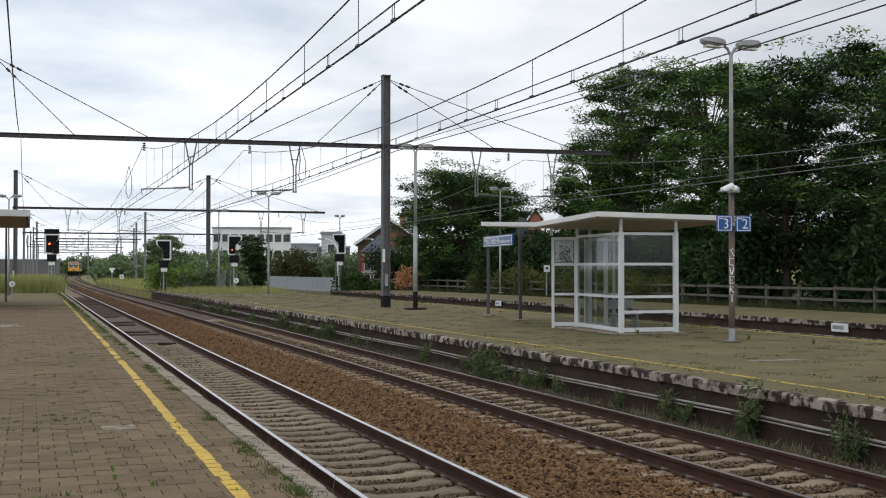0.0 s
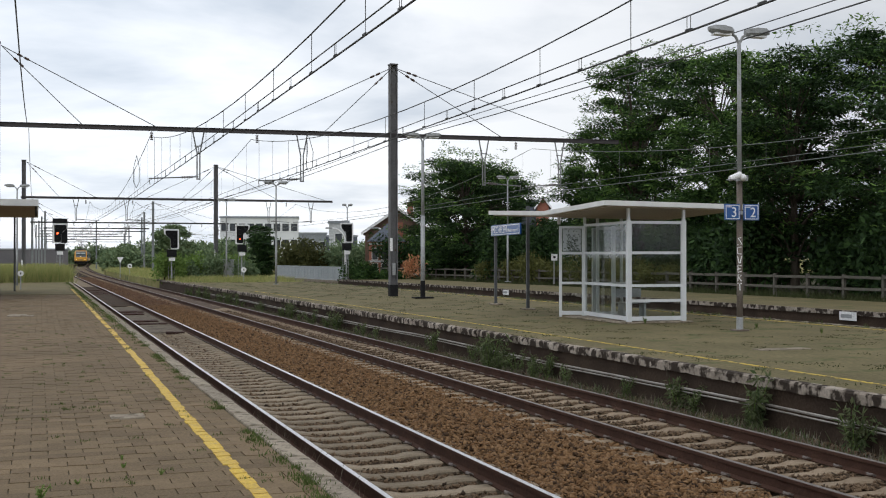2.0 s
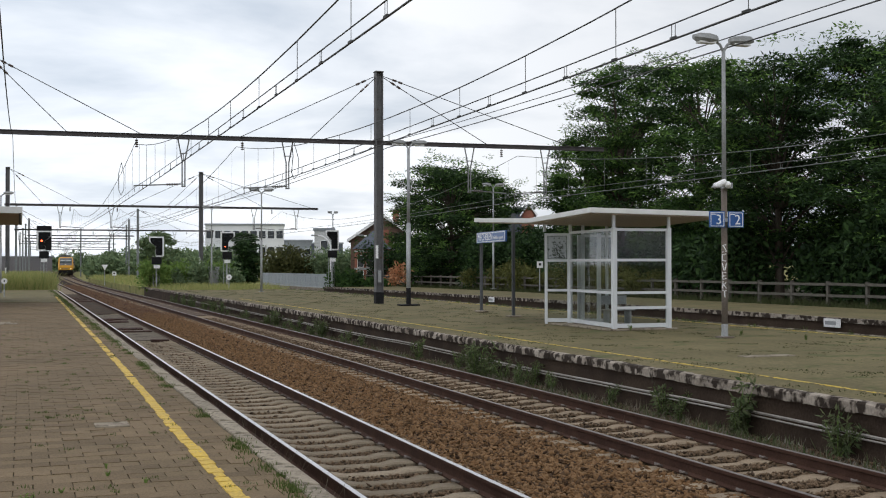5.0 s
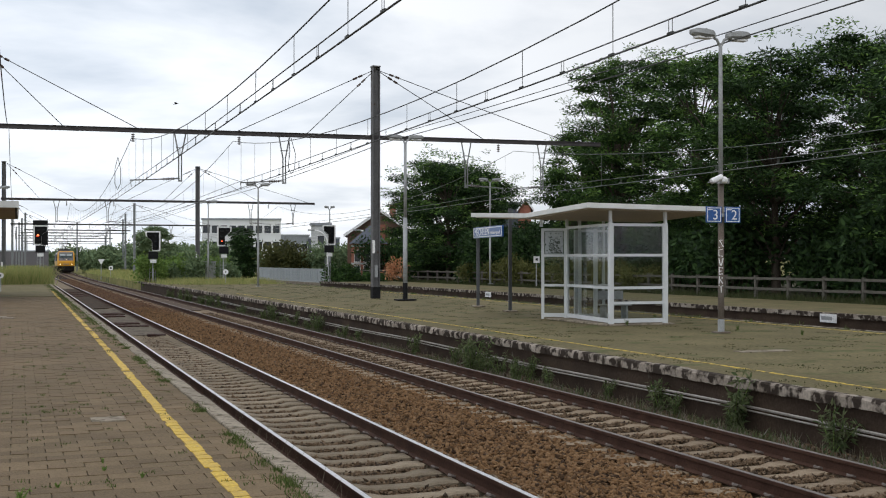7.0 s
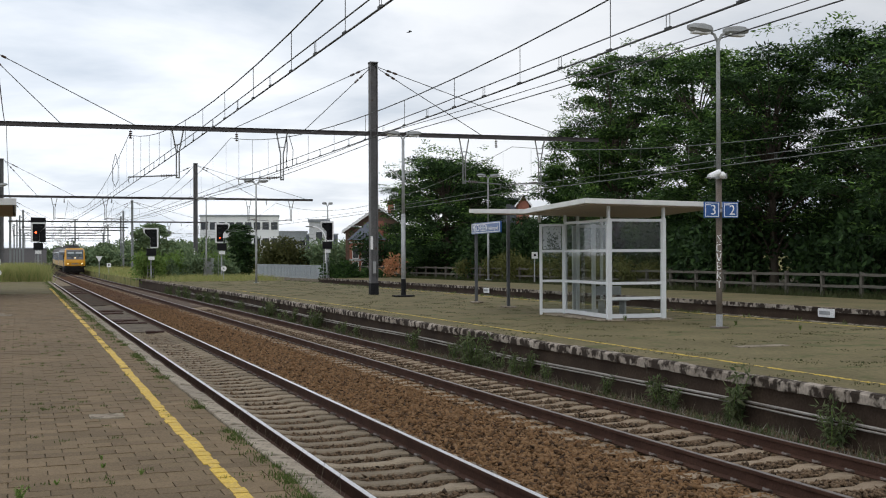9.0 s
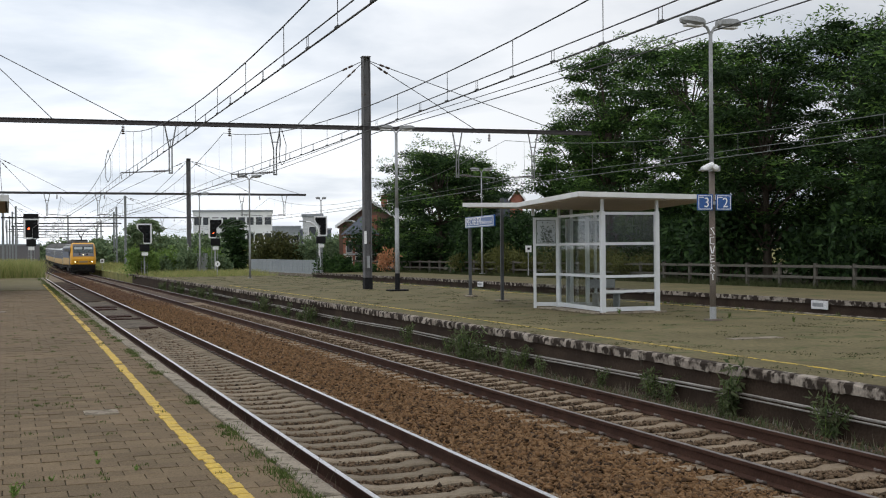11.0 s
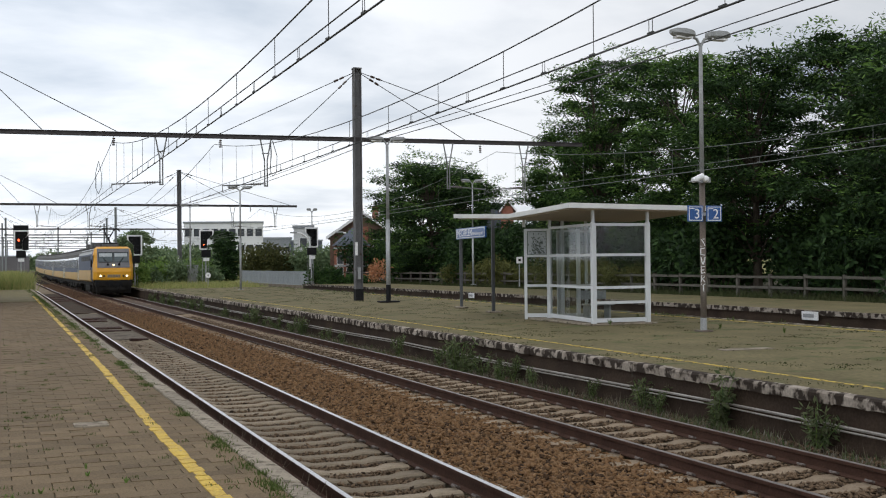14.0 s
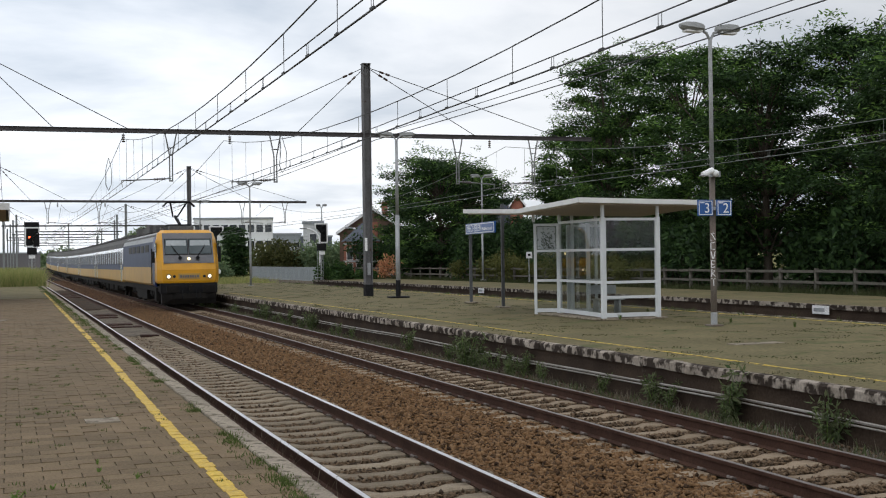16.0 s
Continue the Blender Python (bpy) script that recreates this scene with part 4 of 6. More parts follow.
def leaves(centres, radii, per, length, width, seed, droop=0.5, flat=1.0):
    """Leaf rhombs scattered round clump centres: vertices and faces."""
    rng = np.random.default_rng(seed)
    c = np.repeat(np.asarray(centres, float), per, 0)
    r = np.repeat(np.asarray(radii, float), per, 0)
    n = len(c)
    d = rng.normal(size=(n, 3)); d /= np.linalg.norm(d, axis=1)[:, None]
    rad = rng.random(n) ** 0.45
    p = c + d * (r * rad[:, None])
    ax = rng.normal(size=(n, 3)) + d * 0.8
    ax[:, 2] = ax[:, 2] * flat - droop * flat
    ax /= np.linalg.norm(ax, axis=1)[:, None]
    up = rng.normal(size=(n, 3)) + np.array((0, 0, 2.5 * (1 - flat)))
    side = np.cross(ax, up)
    side /= np.linalg.norm(side, axis=1)[:, None]
    L_ = (length * (0.6 + 0.8 * rng.random(n)))[:, None]
    W_ = (width * (0.6 + 0.8 * rng.random(n)))[:, None]
    v = np.stack([p, p + ax * L_ * 0.45 + side * W_ * 0.5, p + ax * L_, p + ax * L_ * 0.45 - side * W_ * 0.5], 1)
    f = np.arange(4 * n).reshape(n, 4)
    return v.reshape(-1, 3), f


def tree(x, y, z, h, spread, label, seed, mat, n_clumps=70, per=170, base=0.25, leaf=(0.34, 0.13), trunk=0.26, clump=1.25, sprays=0):
    rng = np.random.default_rng(seed)
    t = thing("tree", pose(x, y, z), label, "tree", "trees along the fence")
    bm = NB()
    lean = rng.normal(0, 0.3, 2)
    pts = [Vector((lean[0] * s * s, lean[1] * s * s, h * 0.75 * s)) for s in np.linspace(0, 1, 7)]
    for i, (p, q) in enumerate(zip(pts, pts[1:])):
        tube(bm, p, q, trunk * (1 - i / 7.5), trunk * (1 - (i + 1) / 7.5), 8, False)
    part("trunk", bm, M["bark"], t, smooth=True)
    centres, radii = [], []
    limbs = NB()
    for k in range(n_clumps):
        u = rng.random()
        zz = h * (base + (0.97 - base) * u)
        prof = math.sin(math.pi * min(1, max(0.0, 0.12 + 0.8 * u))) ** 0.6
        ang, rr = rng.random() * math.tau, spread * prof * math.sqrt(0.12 + 0.88 * rng.random())
        rr *= 0.75 + 0.35 * math.sin(ang * 3 + seed) * math.sin(zz * 0.9 + seed)**2 + 0.15
        c = Vector((math.cos(ang) * rr, math.sin(ang) * rr, zz))
        centres.append(c)
        s = clump * (0.55 + 0.8 * rng.random())
        radii.append((s * 1.12, s * 1.12, s * 0.30))
        if k % 3 != 1:
            st = pts[min(6, int(u * 5) + 1)]
            mid = st.lerp(c, 0.5) + Vector((0, 0, 0.35))
            tube(limbs, st, mid, 0.07, 0.045, 5, False)
            tube(limbs, mid, c, 0.045, 0.015, 5, False)
    tagged(part("limb_work", limbs, M["bark"], t), kind="stuff")
    v, f = leaves(centres, radii, per, leaf[0], leaf[1], seed + 5, 0.5, 0.45)
    ob = new("crown", fast_mesh("crown", v, f, mat))
    ob.parent = t
    if sprays:
        # paler sprays on the outside of the crown, top light put into their colour
        cs, rs = [], []
        for c, r in zip(centres, radii):
            for _ in range(2):
                d = Vector(rng.normal(size=3)); d.z = abs(d.z) * 0.9; d.normalize()
                out = Vector((c.x, c.y, 0)).normalized() if c.xy.length > 0.3 else Vector()
                cs.append(c + (d + out * 0.6).normalized() * r[0] * rng.uniform(0.7, 1.15))
                rs.append((0.6, 0.6, 0.26))
        v, f = leaves(cs, rs, sprays, leaf[0] * 1.05, leaf[1] * 0.9, seed + 9, 0.15, 0.4)
        ob = new("leaf_sprays", fast_mesh("leaf_sprays", v, f, M["leaf_spray"]))
        ob.parent = t
    return t


def bush(x, y, z, w, h, label, seed, mat, n=12, per=120, leaf=(0.3, 0.14), category="bush", depth=None):
    rng = np.random.default_rng(seed)
    t = thing("bush", pose(x, y, z), label, category, "bushes")
    depth = depth or w
    c, r = [], []
    bm = NB()
    for k in range(n):
        p = Vector((rng.uniform(-0.5, 0.5) * w * 0.8, rng.uniform(-0.5, 0.5) * depth * 0.8, h * (0.15 + 0.7 * rng.random() ** 0.8)))
        c.append(p)
        s = 0.3 * h * (0.7 + 0.6 * rng.random())
        r.append((s * max(1, w / h * 0.5), s * max(1, w / h * 0.5), s))
        tube(bm, (p.x * 0.5, p.y * 0.5, 0), p, 0.03 * h / 3, 0.01, 5, False)
    tagged(part("stem", bm, M["bark"], t), kind="stuff")
    v, f = leaves(c, r, per, leaf[0], leaf[1], seed + 3, 0.1)
    ob = new("foliage", fast_mesh("foliage", v, f, mat))
    ob.parent = t
    return t


def blades(name, label, spots, mat, height, width, per, seed, spread=0.1, category="grass", kind="stuff", parent=None):
    rng = np.random.default_rng(seed)
    s = np.repeat(np.asarray(spots, float), per, 0)
    n = len(s)
    b = s + np.c_[rng.normal(0, spread, (n, 2)), np.zeros(n)]
    hgt = (height * (0.4 + 0.8 * rng.random(n)))[:, None]
    ang = rng.random(n) * math.tau
    sd = np.c_[np.cos(ang), np.sin(ang), np.zeros(n)] * width
    tip = b + np.c_[rng.normal(0, 0.35, (n, 2)), np.ones(n)] * hgt
    v = np.stack([b - sd, b + sd, tip], 1).reshape(-1, 3)
    f = np.arange(3 * n).reshape(n, 3)
    ob = new(name, fast_mesh(name, v, f, mat))
    return tagged(ob, label, category, kind=kind)


def weed(x, y, z, h, seed, mat, label="tall green weed growing by the platform wall"):
    rng = np.random.default_rng(seed)
    t = thing("weed", pose(x, y, z), label, "weed", "weeds by the platform wall")
    bm = NB()
    c, r = [], []
    for k in range(5):
        top = Vector((rng.normal(0, 0.22) * h, rng.normal(0, 0.25) * h, h * rng.uniform(0.6, 1.0)))
        tube(bm, (0, 0, 0), top, 0.008, 0.004, 4, False)
        for s in np.linspace(0.3, 1, 4):
            c.append(tuple(top * s)); r.append((0.11 * h, 0.11 * h, 0.09 * h))
    part("stem", bm, M["leaf_light"], t)
    v, f = leaves(c, r, 16, 0.16 * h, 0.05 * h, seed, 0.3)
    ob = new("leaves", fast_mesh("leaves", v, f, mat))
    ob.parent = t


# ---- buildings in the distance ----


def window_into(parent, x, y, z, w, h, mat="dark_glass"):
    wn = part("window", box(NB(), x - w / 2, x + w / 2, y - 0.03, y + 0.02, z, z + h), M[mat], parent)
    bm = NB()
    for a_ in ((x - w / 2 - 0.06, x + w / 2 + 0.06, z - 0.08, z), (x - w / 2 - 0.06, x + w / 2 + 0.06, z + h, z + h + 0.06), (x - w / 2 - 0.06, x - w / 2, z, z + h), (x + w / 2, x + w / 2 + 0.06, z, z + h)):
        box(bm, a_[0], a_[1], y - 0.06, y + 0.01, a_[2], a_[3])
    part("frame", bm, M["white"], wn)


def flat_block(x, y, yaw, w, d, h, label, mat, rows, cols, wh=1.5, ww=1.6, name="apartment_building"):
    b = thing(name, pose(x, y, -0.85, 0, 0, yaw), label, "building")
    part("wall", box(NB(), -w / 2, w / 2, 0, d, 0, h), M[mat], b)
    part("roof", box(NB(), -w / 2 - 0.15, w / 2 + 0.15, -0.15, d + 0.15, h, h + 0.35), M["render_mid"], b)
    for r in range(rows):
        for c in range(cols):
            window_into(b, -w / 2 + w * (c + 0.5) / cols, 0.0, h - (r + 1) * h / (rows + 0.4) + 0.6, min(ww, w / cols * 0.75), wh)
    return b


def gable_house(x, y, yaw, w, d, eave, ridge, label, wall="brick", roof="roof_tile"):
    b = thing("house", pose(x, y, -0.85, 0, 0, yaw), label, "house")
    prof = [(-w / 2, 0), (w / 2, 0), (w / 2, eave), (0, ridge), (-w / 2, eave)]
    part("wall", prism(NB(), prof, 0, d), M[wall], b)
    for s in (-1, 1):
        t = 0.18
        o = [(s * (w / 2 + 0.35), eave - 0.28), (0, ridge + 0.02), (0, ridge + t + 0.05), (s * (w / 2 + 0.4), eave - 0.28 + t)]
        part("roof", prism(NB(), o, -0.35, d + 0.35), M[roof], b)
    for r in range(2):
        for c in (-1, 1):
            window_into(b, c * w * 0.24, 0.0, 1.2 + 2.7 * r, 1.1, 1.5)
    for s in (-1, 1):
        o = [(s * (w / 2 + 0.4), eave - 0.42), (s * (w / 2 + 0.4), eave - 0.12), (0, ridge + 0.22), (0, ridge - 0.08)]
        part("bargeboard", prism(NB(), o, -0.42, -0.36), M["white"], b)
    if w > 2:
        part("chimney", box(NB(), w * 0.15, w * 0.15 + 0.7, d * 0.5, d * 0.5 + 0.7, ridge - 1.2, ridge + 1.0), M["brick"], b)
    part("door", box(NB(), -0.5, 0.5, -0.04, 0.02, 0, 2.1), M["white"], b)
    return b

# ---- train ----


def bogie(parent, y, half=1.25, r=0.46):
    b = part("bogie", box(NB(), -1.12, 1.12, y - half - 0.6, y + half + 0.6, 0.42, 0.72, 0.05), M["t_under"], parent)
    for yy in (y - half, y + half):
        for s in (-1, 1):
            bm = NB()
            tube(bm, (s * 0.70, yy, r), (s * 0.83, yy, r), r, n=20)
            tube(bm, (s * 0.83, yy, r), (s * 1.05, yy, r), 0.16, n=10)
            part("wheel", bm, M["t_under"], b)
    for s in (-1, 1):
        bm = NB()
        box(bm, s * 1.1 - 0.1, s * 1.1 + 0.1, y - half - 0.3, y + half + 0.3, 0.55, 0.78)
        for yy in (y - 0.45, y + 0.45):
            tube(bm, (s * 1.12, yy, 0.45), (s * 1.12, yy, 0.95), 0.13, n=8)
        part("side_frame", bm, M["t_under"], b)


def shell(name, y0, y1, pairs, mat, parent, label):
    """A band of the side between outline points, with thickness, on either side."""
    for s in (-1, 1):
        out = [(s * x, z) for x, z in pairs]
        inn = [(s * (x - 0.06), z) for x, z in pairs][::-1]
        part(name, prism(NB(), out + inn, y0, y1), mat, parent, label)


def locomotive():
    lo = thing("locomotive", pose(8.1, 70, 0), "yellow and slate-blue electric locomotive with raised pantograph and lit headlamps", "locomotive")
    F, B_ = -9.45, 9.45
    # sides behind the front cab
    shell("lower_band", F + 2.35, B_, ((1.40, 1.05), (1.49, 1.15), (1.49, 1.98)), M["t_ochre"], lo, "yellow lower side band")
    shell("side_wall", F + 2.35, B_, ((1.49, 1.98), (1.49, 2.6), (1.47, 3.25)), M["t_blue"], lo, "slate-blue side wall")
    shell("roof_shoulder", F + 2.35, B_, ((1.47, 3.25), (1.38, 3.5), (1.12, 3.73)), M["galv"], lo, "pale metallic sloping roof shoulder")
    shell("door_bay", F + 1.35, F + 2.35, ((1.40, 1.02), (1.492, 1.12), (1.492, 2.6), (1.47, 3.25), (1.40, 3.5)), M["t_deepblue"], lo, "deep blue cab door bay")
    for q in (-1, 1):
        part("handrail", tube(NB(), (q * 1.53, F + 2.3, 1.15), (q * 1.53, F + 2.3, 2.9), 0.025, n=6), M["black"], lo)
        for k in range(5):
            part("side_grille", box(NB(), q * 1.495 - 0.012, q * 1.495 + 0.012, F + 4.0 + 2.3 * k, F + 5.6 + 2.3 * k, 2.75, 3.12), M["t_roof"], lo)
    part("roof", prism(NB(), [(-1.40, 3.5), (1.40, 3.5), (1.12, 3.72), (0.6, 3.82), (-0.6, 3.82), (-1.12, 3.72)], F + 1.2, B_), M["t_roof"], lo)
    part("rear_wall", box(NB(), -1.38, 1.38, B_ - 0.08, B_ - 0.02, 1.05, 3.5), M["t_roof"], lo)
    part("underframe", box(NB(), -1.35, 1.35, F + 0.6, B_ - 0.05, 0.78, 1.06), M["t_under"], lo)
    # cab: yellow shell with slanting front
    bm = NB()

    def front(z, x, y):
        return [(-x, y + 0.45, z), (-x * 0.86, y + 0.06, z), (-x * 0.5, y, z), (x * 0.5, y, z), (x * 0.86, y + 0.06, z), (x, y + 0.45, z), (x, F + 1.36, z), (-x, F + 1.36, z)]

    loft(bm, [front(1.2, 1.44, F + 0.06), front(1.3, 1.48, F + 0.02), front(1.85, 1.49, F), front(2.25, 1.49, F + 0.10), front(2.55, 1.48, F + 0.22), front(3.3, 1.44, F + 0.52), front(3.66, 1.36, F + 0.74), front(3.80, 1.18, F + 1.0)])
    part("cab", bm, M["t_yellow"], lo, "bright yellow cab")

    def front_plate(name, x0, x1, z0, z1, mat, proud, parent=lo, label=""):
        ys = lambda z: F + float(np.interp(z, (0.98, 1.15, 1.75, 2.25, 2.55, 3.3, 3.62), (0.10, 0.04, 0.0, 0.10, 0.22, 0.52, 0.74)))
        zs = [z0] + [z for z in (1.75, 2.25, 2.55, 3.3) if z0 < z < z1] + [z1]
        b = NB()
        loft(b, [[(x0, ys(z) - proud, z), (x1, ys(z) - proud, z), (x1, ys(z) + 0.05, z), (x0, ys(z) + 0.05, z)] for z in zs])
        return part(name, b, mat, parent, label)

    front_plate("front_panel", -1.2, 1.2, 2.16, 3.64, M["t_grey"], 0.025, label="dark grey panel round the windscreen")
    for s in (-1, 1):
        x0, x1 = sorted((s * 0.045, s * 1.10))
        wsn = front_plate("windscreen", x0, x1, 2.62, 3.32, M["windscreen"], 0.045)
        for k, (u0, u1, v0, v1) in enumerate(((x0 - 0.03, x1 + 0.03, 3.33, 3.36), (x0 - 0.03, x1 + 0.03, 2.58, 2.61), (x0 - 0.03, x0, 2.62, 3.32), (x1, x1 + 0.03, 2.62, 3.32))):
            front_plate("window_seal", u0, u1, v0, v1, M["black"], 0.05, wsn)
        bm = NB()
        tube(bm, (s * 0.35, F + 0.12, 2.38), (s * 0.75, F + 0.30, 2.95), 0.018, n=5)
        tube(bm, (s * 0.62, F + 0.17, 2.72), (s * 0.85, F + 0.42, 3.12), 0.014, n=5)
        part("wiper", bm, M["black"], wsn)
        front_plate("sun_blind", x0 + 0.05, x1 - 0.05, 3.02, 3.28, M["film"], 0.05, wsn, "lowered pale sun blind")
        lp = part("headlamp", tube(NB(), (s * 0.98, F - 0.02, 1.52), (s * 0.98, F + 0.2, 1.52), 0.07, n=16), M["lamp_glow"], lo, "lit round headlamp")
        part("lamp_ring", tube(NB(), (s * 0.98, F - 0.01, 1.52), (s * 0.98, F + 0.2, 1.52), 0.125, n=16), M["t_grey"], lp)
        part("marker_lamp", tube(NB(), (s * 0.72, F - 0.02, 1.52), (s * 0.72, F + 0.2, 1.52), 0.07, n=12), M["dark_glass"], lo)
        part("upper_lamp", tube(NB(), (s * 0.42, F + 0.0, 2.42), (s * 0.42, F + 0.4, 2.42), 0.085, n=12), M["black"], lo)
        bm = NB()
        tube(bm, (s * 0.87, F - 0.5, 0.92), (s * 0.87, F + 0.2, 0.92), 0.1, n=12)
        box(bm, s * 0.87 - 0.3, s * 0.87 + 0.3, F - 0.58, F - 0.5, 0.74, 1.10, 0.02)
        part("buffer", bm, M["t_under"], lo)
        part("grab_rail", tube(NB(), (s * 1.5, F + 1.3, 1.2), (s * 1.5, F + 1.3, 2.6), 0.02, n=6), M["galv"], lo)
        part("step", box(NB(), s * 1.3 - 0.12, s * 1.3 + 0.12, F + 1.4, F + 2.2, 0.3, 0.95), M["t_under"], lo)
        part("cab_side_window", box(NB(), s * 1.485 - 0.02, s * 1.485 + 0.02, F + 0.72, F + 1.25, 2.45, 3.15), M["dark_glass"], lo)
        part("mirror", box(NB(), s * 1.6 - 0.06, s * 1.6 + 0.06, F + 0.75, F + 0.9, 2.2, 2.75), M["black"], lo)
    part("top_lamp", tube(NB(), (0, F + 0.0, 2.38), (0, F + 0.4, 2.38), 0.06, n=14), M["lamp_glow"], lo, "lit centre headlamp")
    pl = front_plate("number_panel", -0.52, 0.52, 1.38, 1.66, M["t_ochre"], 0.02)
    bm = NB()
    for k in range(8):
        x = -0.4 + k * 0.115
        box(bm, x - 0.04, x + 0.04, F - 0.03, F + 0.02, 1.46, 1.58)
    part("number_bars", bm, M["t_grey"], pl)
    part("buffer_beam", box(NB(), -1.36, 1.36, F + 0.05, F + 0.6, 0.7, 1.2, 0.03), M["black"], lo)
    bm = NB()
    loft(bm, [[(-1.3, F + 0.1, z), (-0.8, F - 0.15 + dz, z), (0.8, F - 0.15 + dz, z), (1.3, F + 0.1, z), (1.3, F + 0.6, z), (-1.3, F + 0.6, z)] for z, dz in ((0.2, 0.15), (0.45, 0.0), (0.7, 0.05))])
    part("snow_plough", bm, M["t_under"], lo)
    bm = NB()
    tube(bm, (0, F - 0.45, 0.98), (0, F + 0.1, 0.98), 0.06, n=8)
    box(bm, -0.08, 0.08, F - 0.5, F - 0.38, 0.8, 1.08)
    part("coupling_hook", bm, M["t_under"], lo)
    bm = NB()
    for x in (-0.35, 0.3, 0.5):
        polytube(bm, [(x, F, 0.85), (x, F - 0.2, 0.5), (x + 0.05, F - 0.15, 0.4)], 0.03, 6)
    part("air_hose", bm, M["black"], lo)
    bogie(lo, -4.9, 1.3, 0.6)
    bogie(lo, 4.9, 1.3, 0.6)
    part("transformer", box(NB(), -1.3, 1.3, -2.6, 2.6, 0.25, 0.8, 0.05), M["t_under"], lo)
    # roof gear
    for y, w, h, l in ((-3.0, 0.9, 0.36, 1.3), (-0.6, 1.0, 0.46, 1.6), (2.0, 0.9, 0.38, 1.8), (5.2, 1.0, 0.44, 1.4), (-6.6, 0.6, 0.24, 0.7)):
        part("roof_equipment", box(NB(), -w, w, y - l / 2, y + l / 2, 3.825, 3.82 + h, 0.03), M["t_roof"], lo)
    bm = NB()
    for x in (-0.75, 0.0, 0.75):
        for y in (-4.6, -1.6, 1.0, 4.0):
            for k in range(3):
                tube(bm, (x, y, 3.82 + 0.09 * k), (x, y, 3.88 + 0.09 * k), 0.08, 0.05, 8)
    polytube(bm, [(0.7, -5, 4.16), (0.7, 5, 4.16)], 0.025, 6)
    part("roof_insulator", bm, M["insul"], lo)

    def pantograph(y, up):
        p = new("pantograph")
        p.parent = lo
        bm = NB()
        for s in (-1, 1):
            tube(bm, (s * 0.55, y - 0.7, 4.12), (s * 0.55, y + 0.9, 4.12), 0.035, n=6)
        for yy in (y - 0.7, y + 0.9):
            tube(bm, (-0.55, yy, 4.12), (0.55, yy, 4.12), 0.035, n=6)
        part("pantograph_base", bm, M["black"], p)
        zk, zt = (4.62, 5.30) if up else (4.2, 4.3)
        yk = y + (1.15 if up else 1.4)
        bm = NB()
        tube(bm, (0, y - 0.6, 4.15), (0, yk, zk), 0.08, n=8)
        tube(bm, (0.0, y - 0.3, 4.12), (0.0, yk, zk - 0.12), 0.02, n=6)
        for s in (-1, 1):
            tube(bm, (s * 0.12, yk, zk), (s * 0.42, y - 0.25, zt), 0.045, n=6)
        part("pantograph_arm", bm, M["black"], p)
        bm = NB()
        for yy in (y - 0.42, y - 0.08):
            polytube(bm, [(-0.8, yy, zt - 0.22), (-0.58, yy, zt), (0.58, yy, zt + 0.0), (0.8, yy, zt - 0.22)], 0.04, 6)
        for s in (-0.45, 0.45):
            tube(bm, (s, y - 0.42, zt - 0.03), (s, y - 0.08, zt - 0.03), 0.02, n=5)
        part("contact_strip", bm, M["black"], p)

    pantograph(-5.6, True)
    pantograph(6.2, False)
    return lo


def coach():
    c = thing("passenger_coach", pose(8.1, 100, 0), "passenger coach with yellow lower band, slate sides and silver window band", "railway coach", "coaches of the train")
    A, Z = -13.0, 13.0
    shell("lower_band", A, Z, ((1.34, 0.98), (1.42, 1.08), (1.43, 1.78)), M["t_ochre"], c, "dusty yellow lower band")
    shell("slate_band", A, Z, ((1.43, 1.78), (1.43, 2.2)), M["t_blue"], c, "slate-blue waist band")
    shell("window_band", A, Z, ((1.43, 2.2), (1.42, 3.0), (1.40, 3.2)), M["t_silver"], c, "reflective silver window band")
    part("roof", prism(NB(), [(-1.40, 3.2), (1.40, 3.2), (1.30, 3.5), (1.02, 3.78), (0.5, 3.96), (-0.5, 3.96), (-1.02, 3.78), (-1.30, 3.5)], A, Z), M["t_roof"], c, "dark ribbed roof")
    for k in range(9):
        y = -11.5 + k * 2.8
        part("roof_vent", box(NB(), -0.9, 0.9, y - 0.5, y + 0.5, 3.9, 4.03), M["t_roof"], c)
    part("underframe", box(NB(), -1.25, 1.25, A, Z, 0.7, 1.0), M["t_under"], c)
    for k, (y, l) in enumerate(((-4.5, 2.6), (-0.5, 3.2), (3.8, 2.4))):
        part("equipment_box", box(NB(), -1.2, 1.2, y - l / 2, y + l / 2, 0.3, 0.72, 0.04), M["t_under"], c)
    for e in (A, Z):
        part("end_wall", box(NB(), -1.33, 1.33, e - 0.03 if e > 0 else e - 0.0, e + 0.0 if e > 0 else e + 0.03, 1.0, 3.3), M["t_roof"], c)
        part("gangway", box(NB(), -1.2, 1.2, *((e, e + 0.35) if e > 0 else (e - 0.35, e)), 1.0, 3.4), M["black"], c)
    for s in (-1, 1):
        for k in range(11):
            y = -10.4 + k * 2.08
            part("window", box(NB(), s * 1.425 - 0.02, s * 1.425 + 0.02, y - 0.72, y + 0.72, 2.15, 2.98), M["t_window"], c)
        for y in (A + 1.05, Z - 1.05):
            d = part("door", box(NB(), s * 1.43 - 0.02, s * 1.43 + 0.02, y - 0.45, y + 0.45, 1.05, 3.1), M["t_silver"], c, "pale door")
            part("door_window", box(NB(), s * 1.45 - 0.012, s * 1.45 + 0.012, y - 0.25, y + 0.25, 2.1, 2.9), M["dark_glass"], d)
    bogie(c, -9.2)
    bogie(c, 9.2)
    return c


N_COACH = 8


def front_at(t):
    """Where the front of the train stands along the line."""
    s = 16.0 - t
    return 56.8 + 17.9 * s - 0.045 * s * s


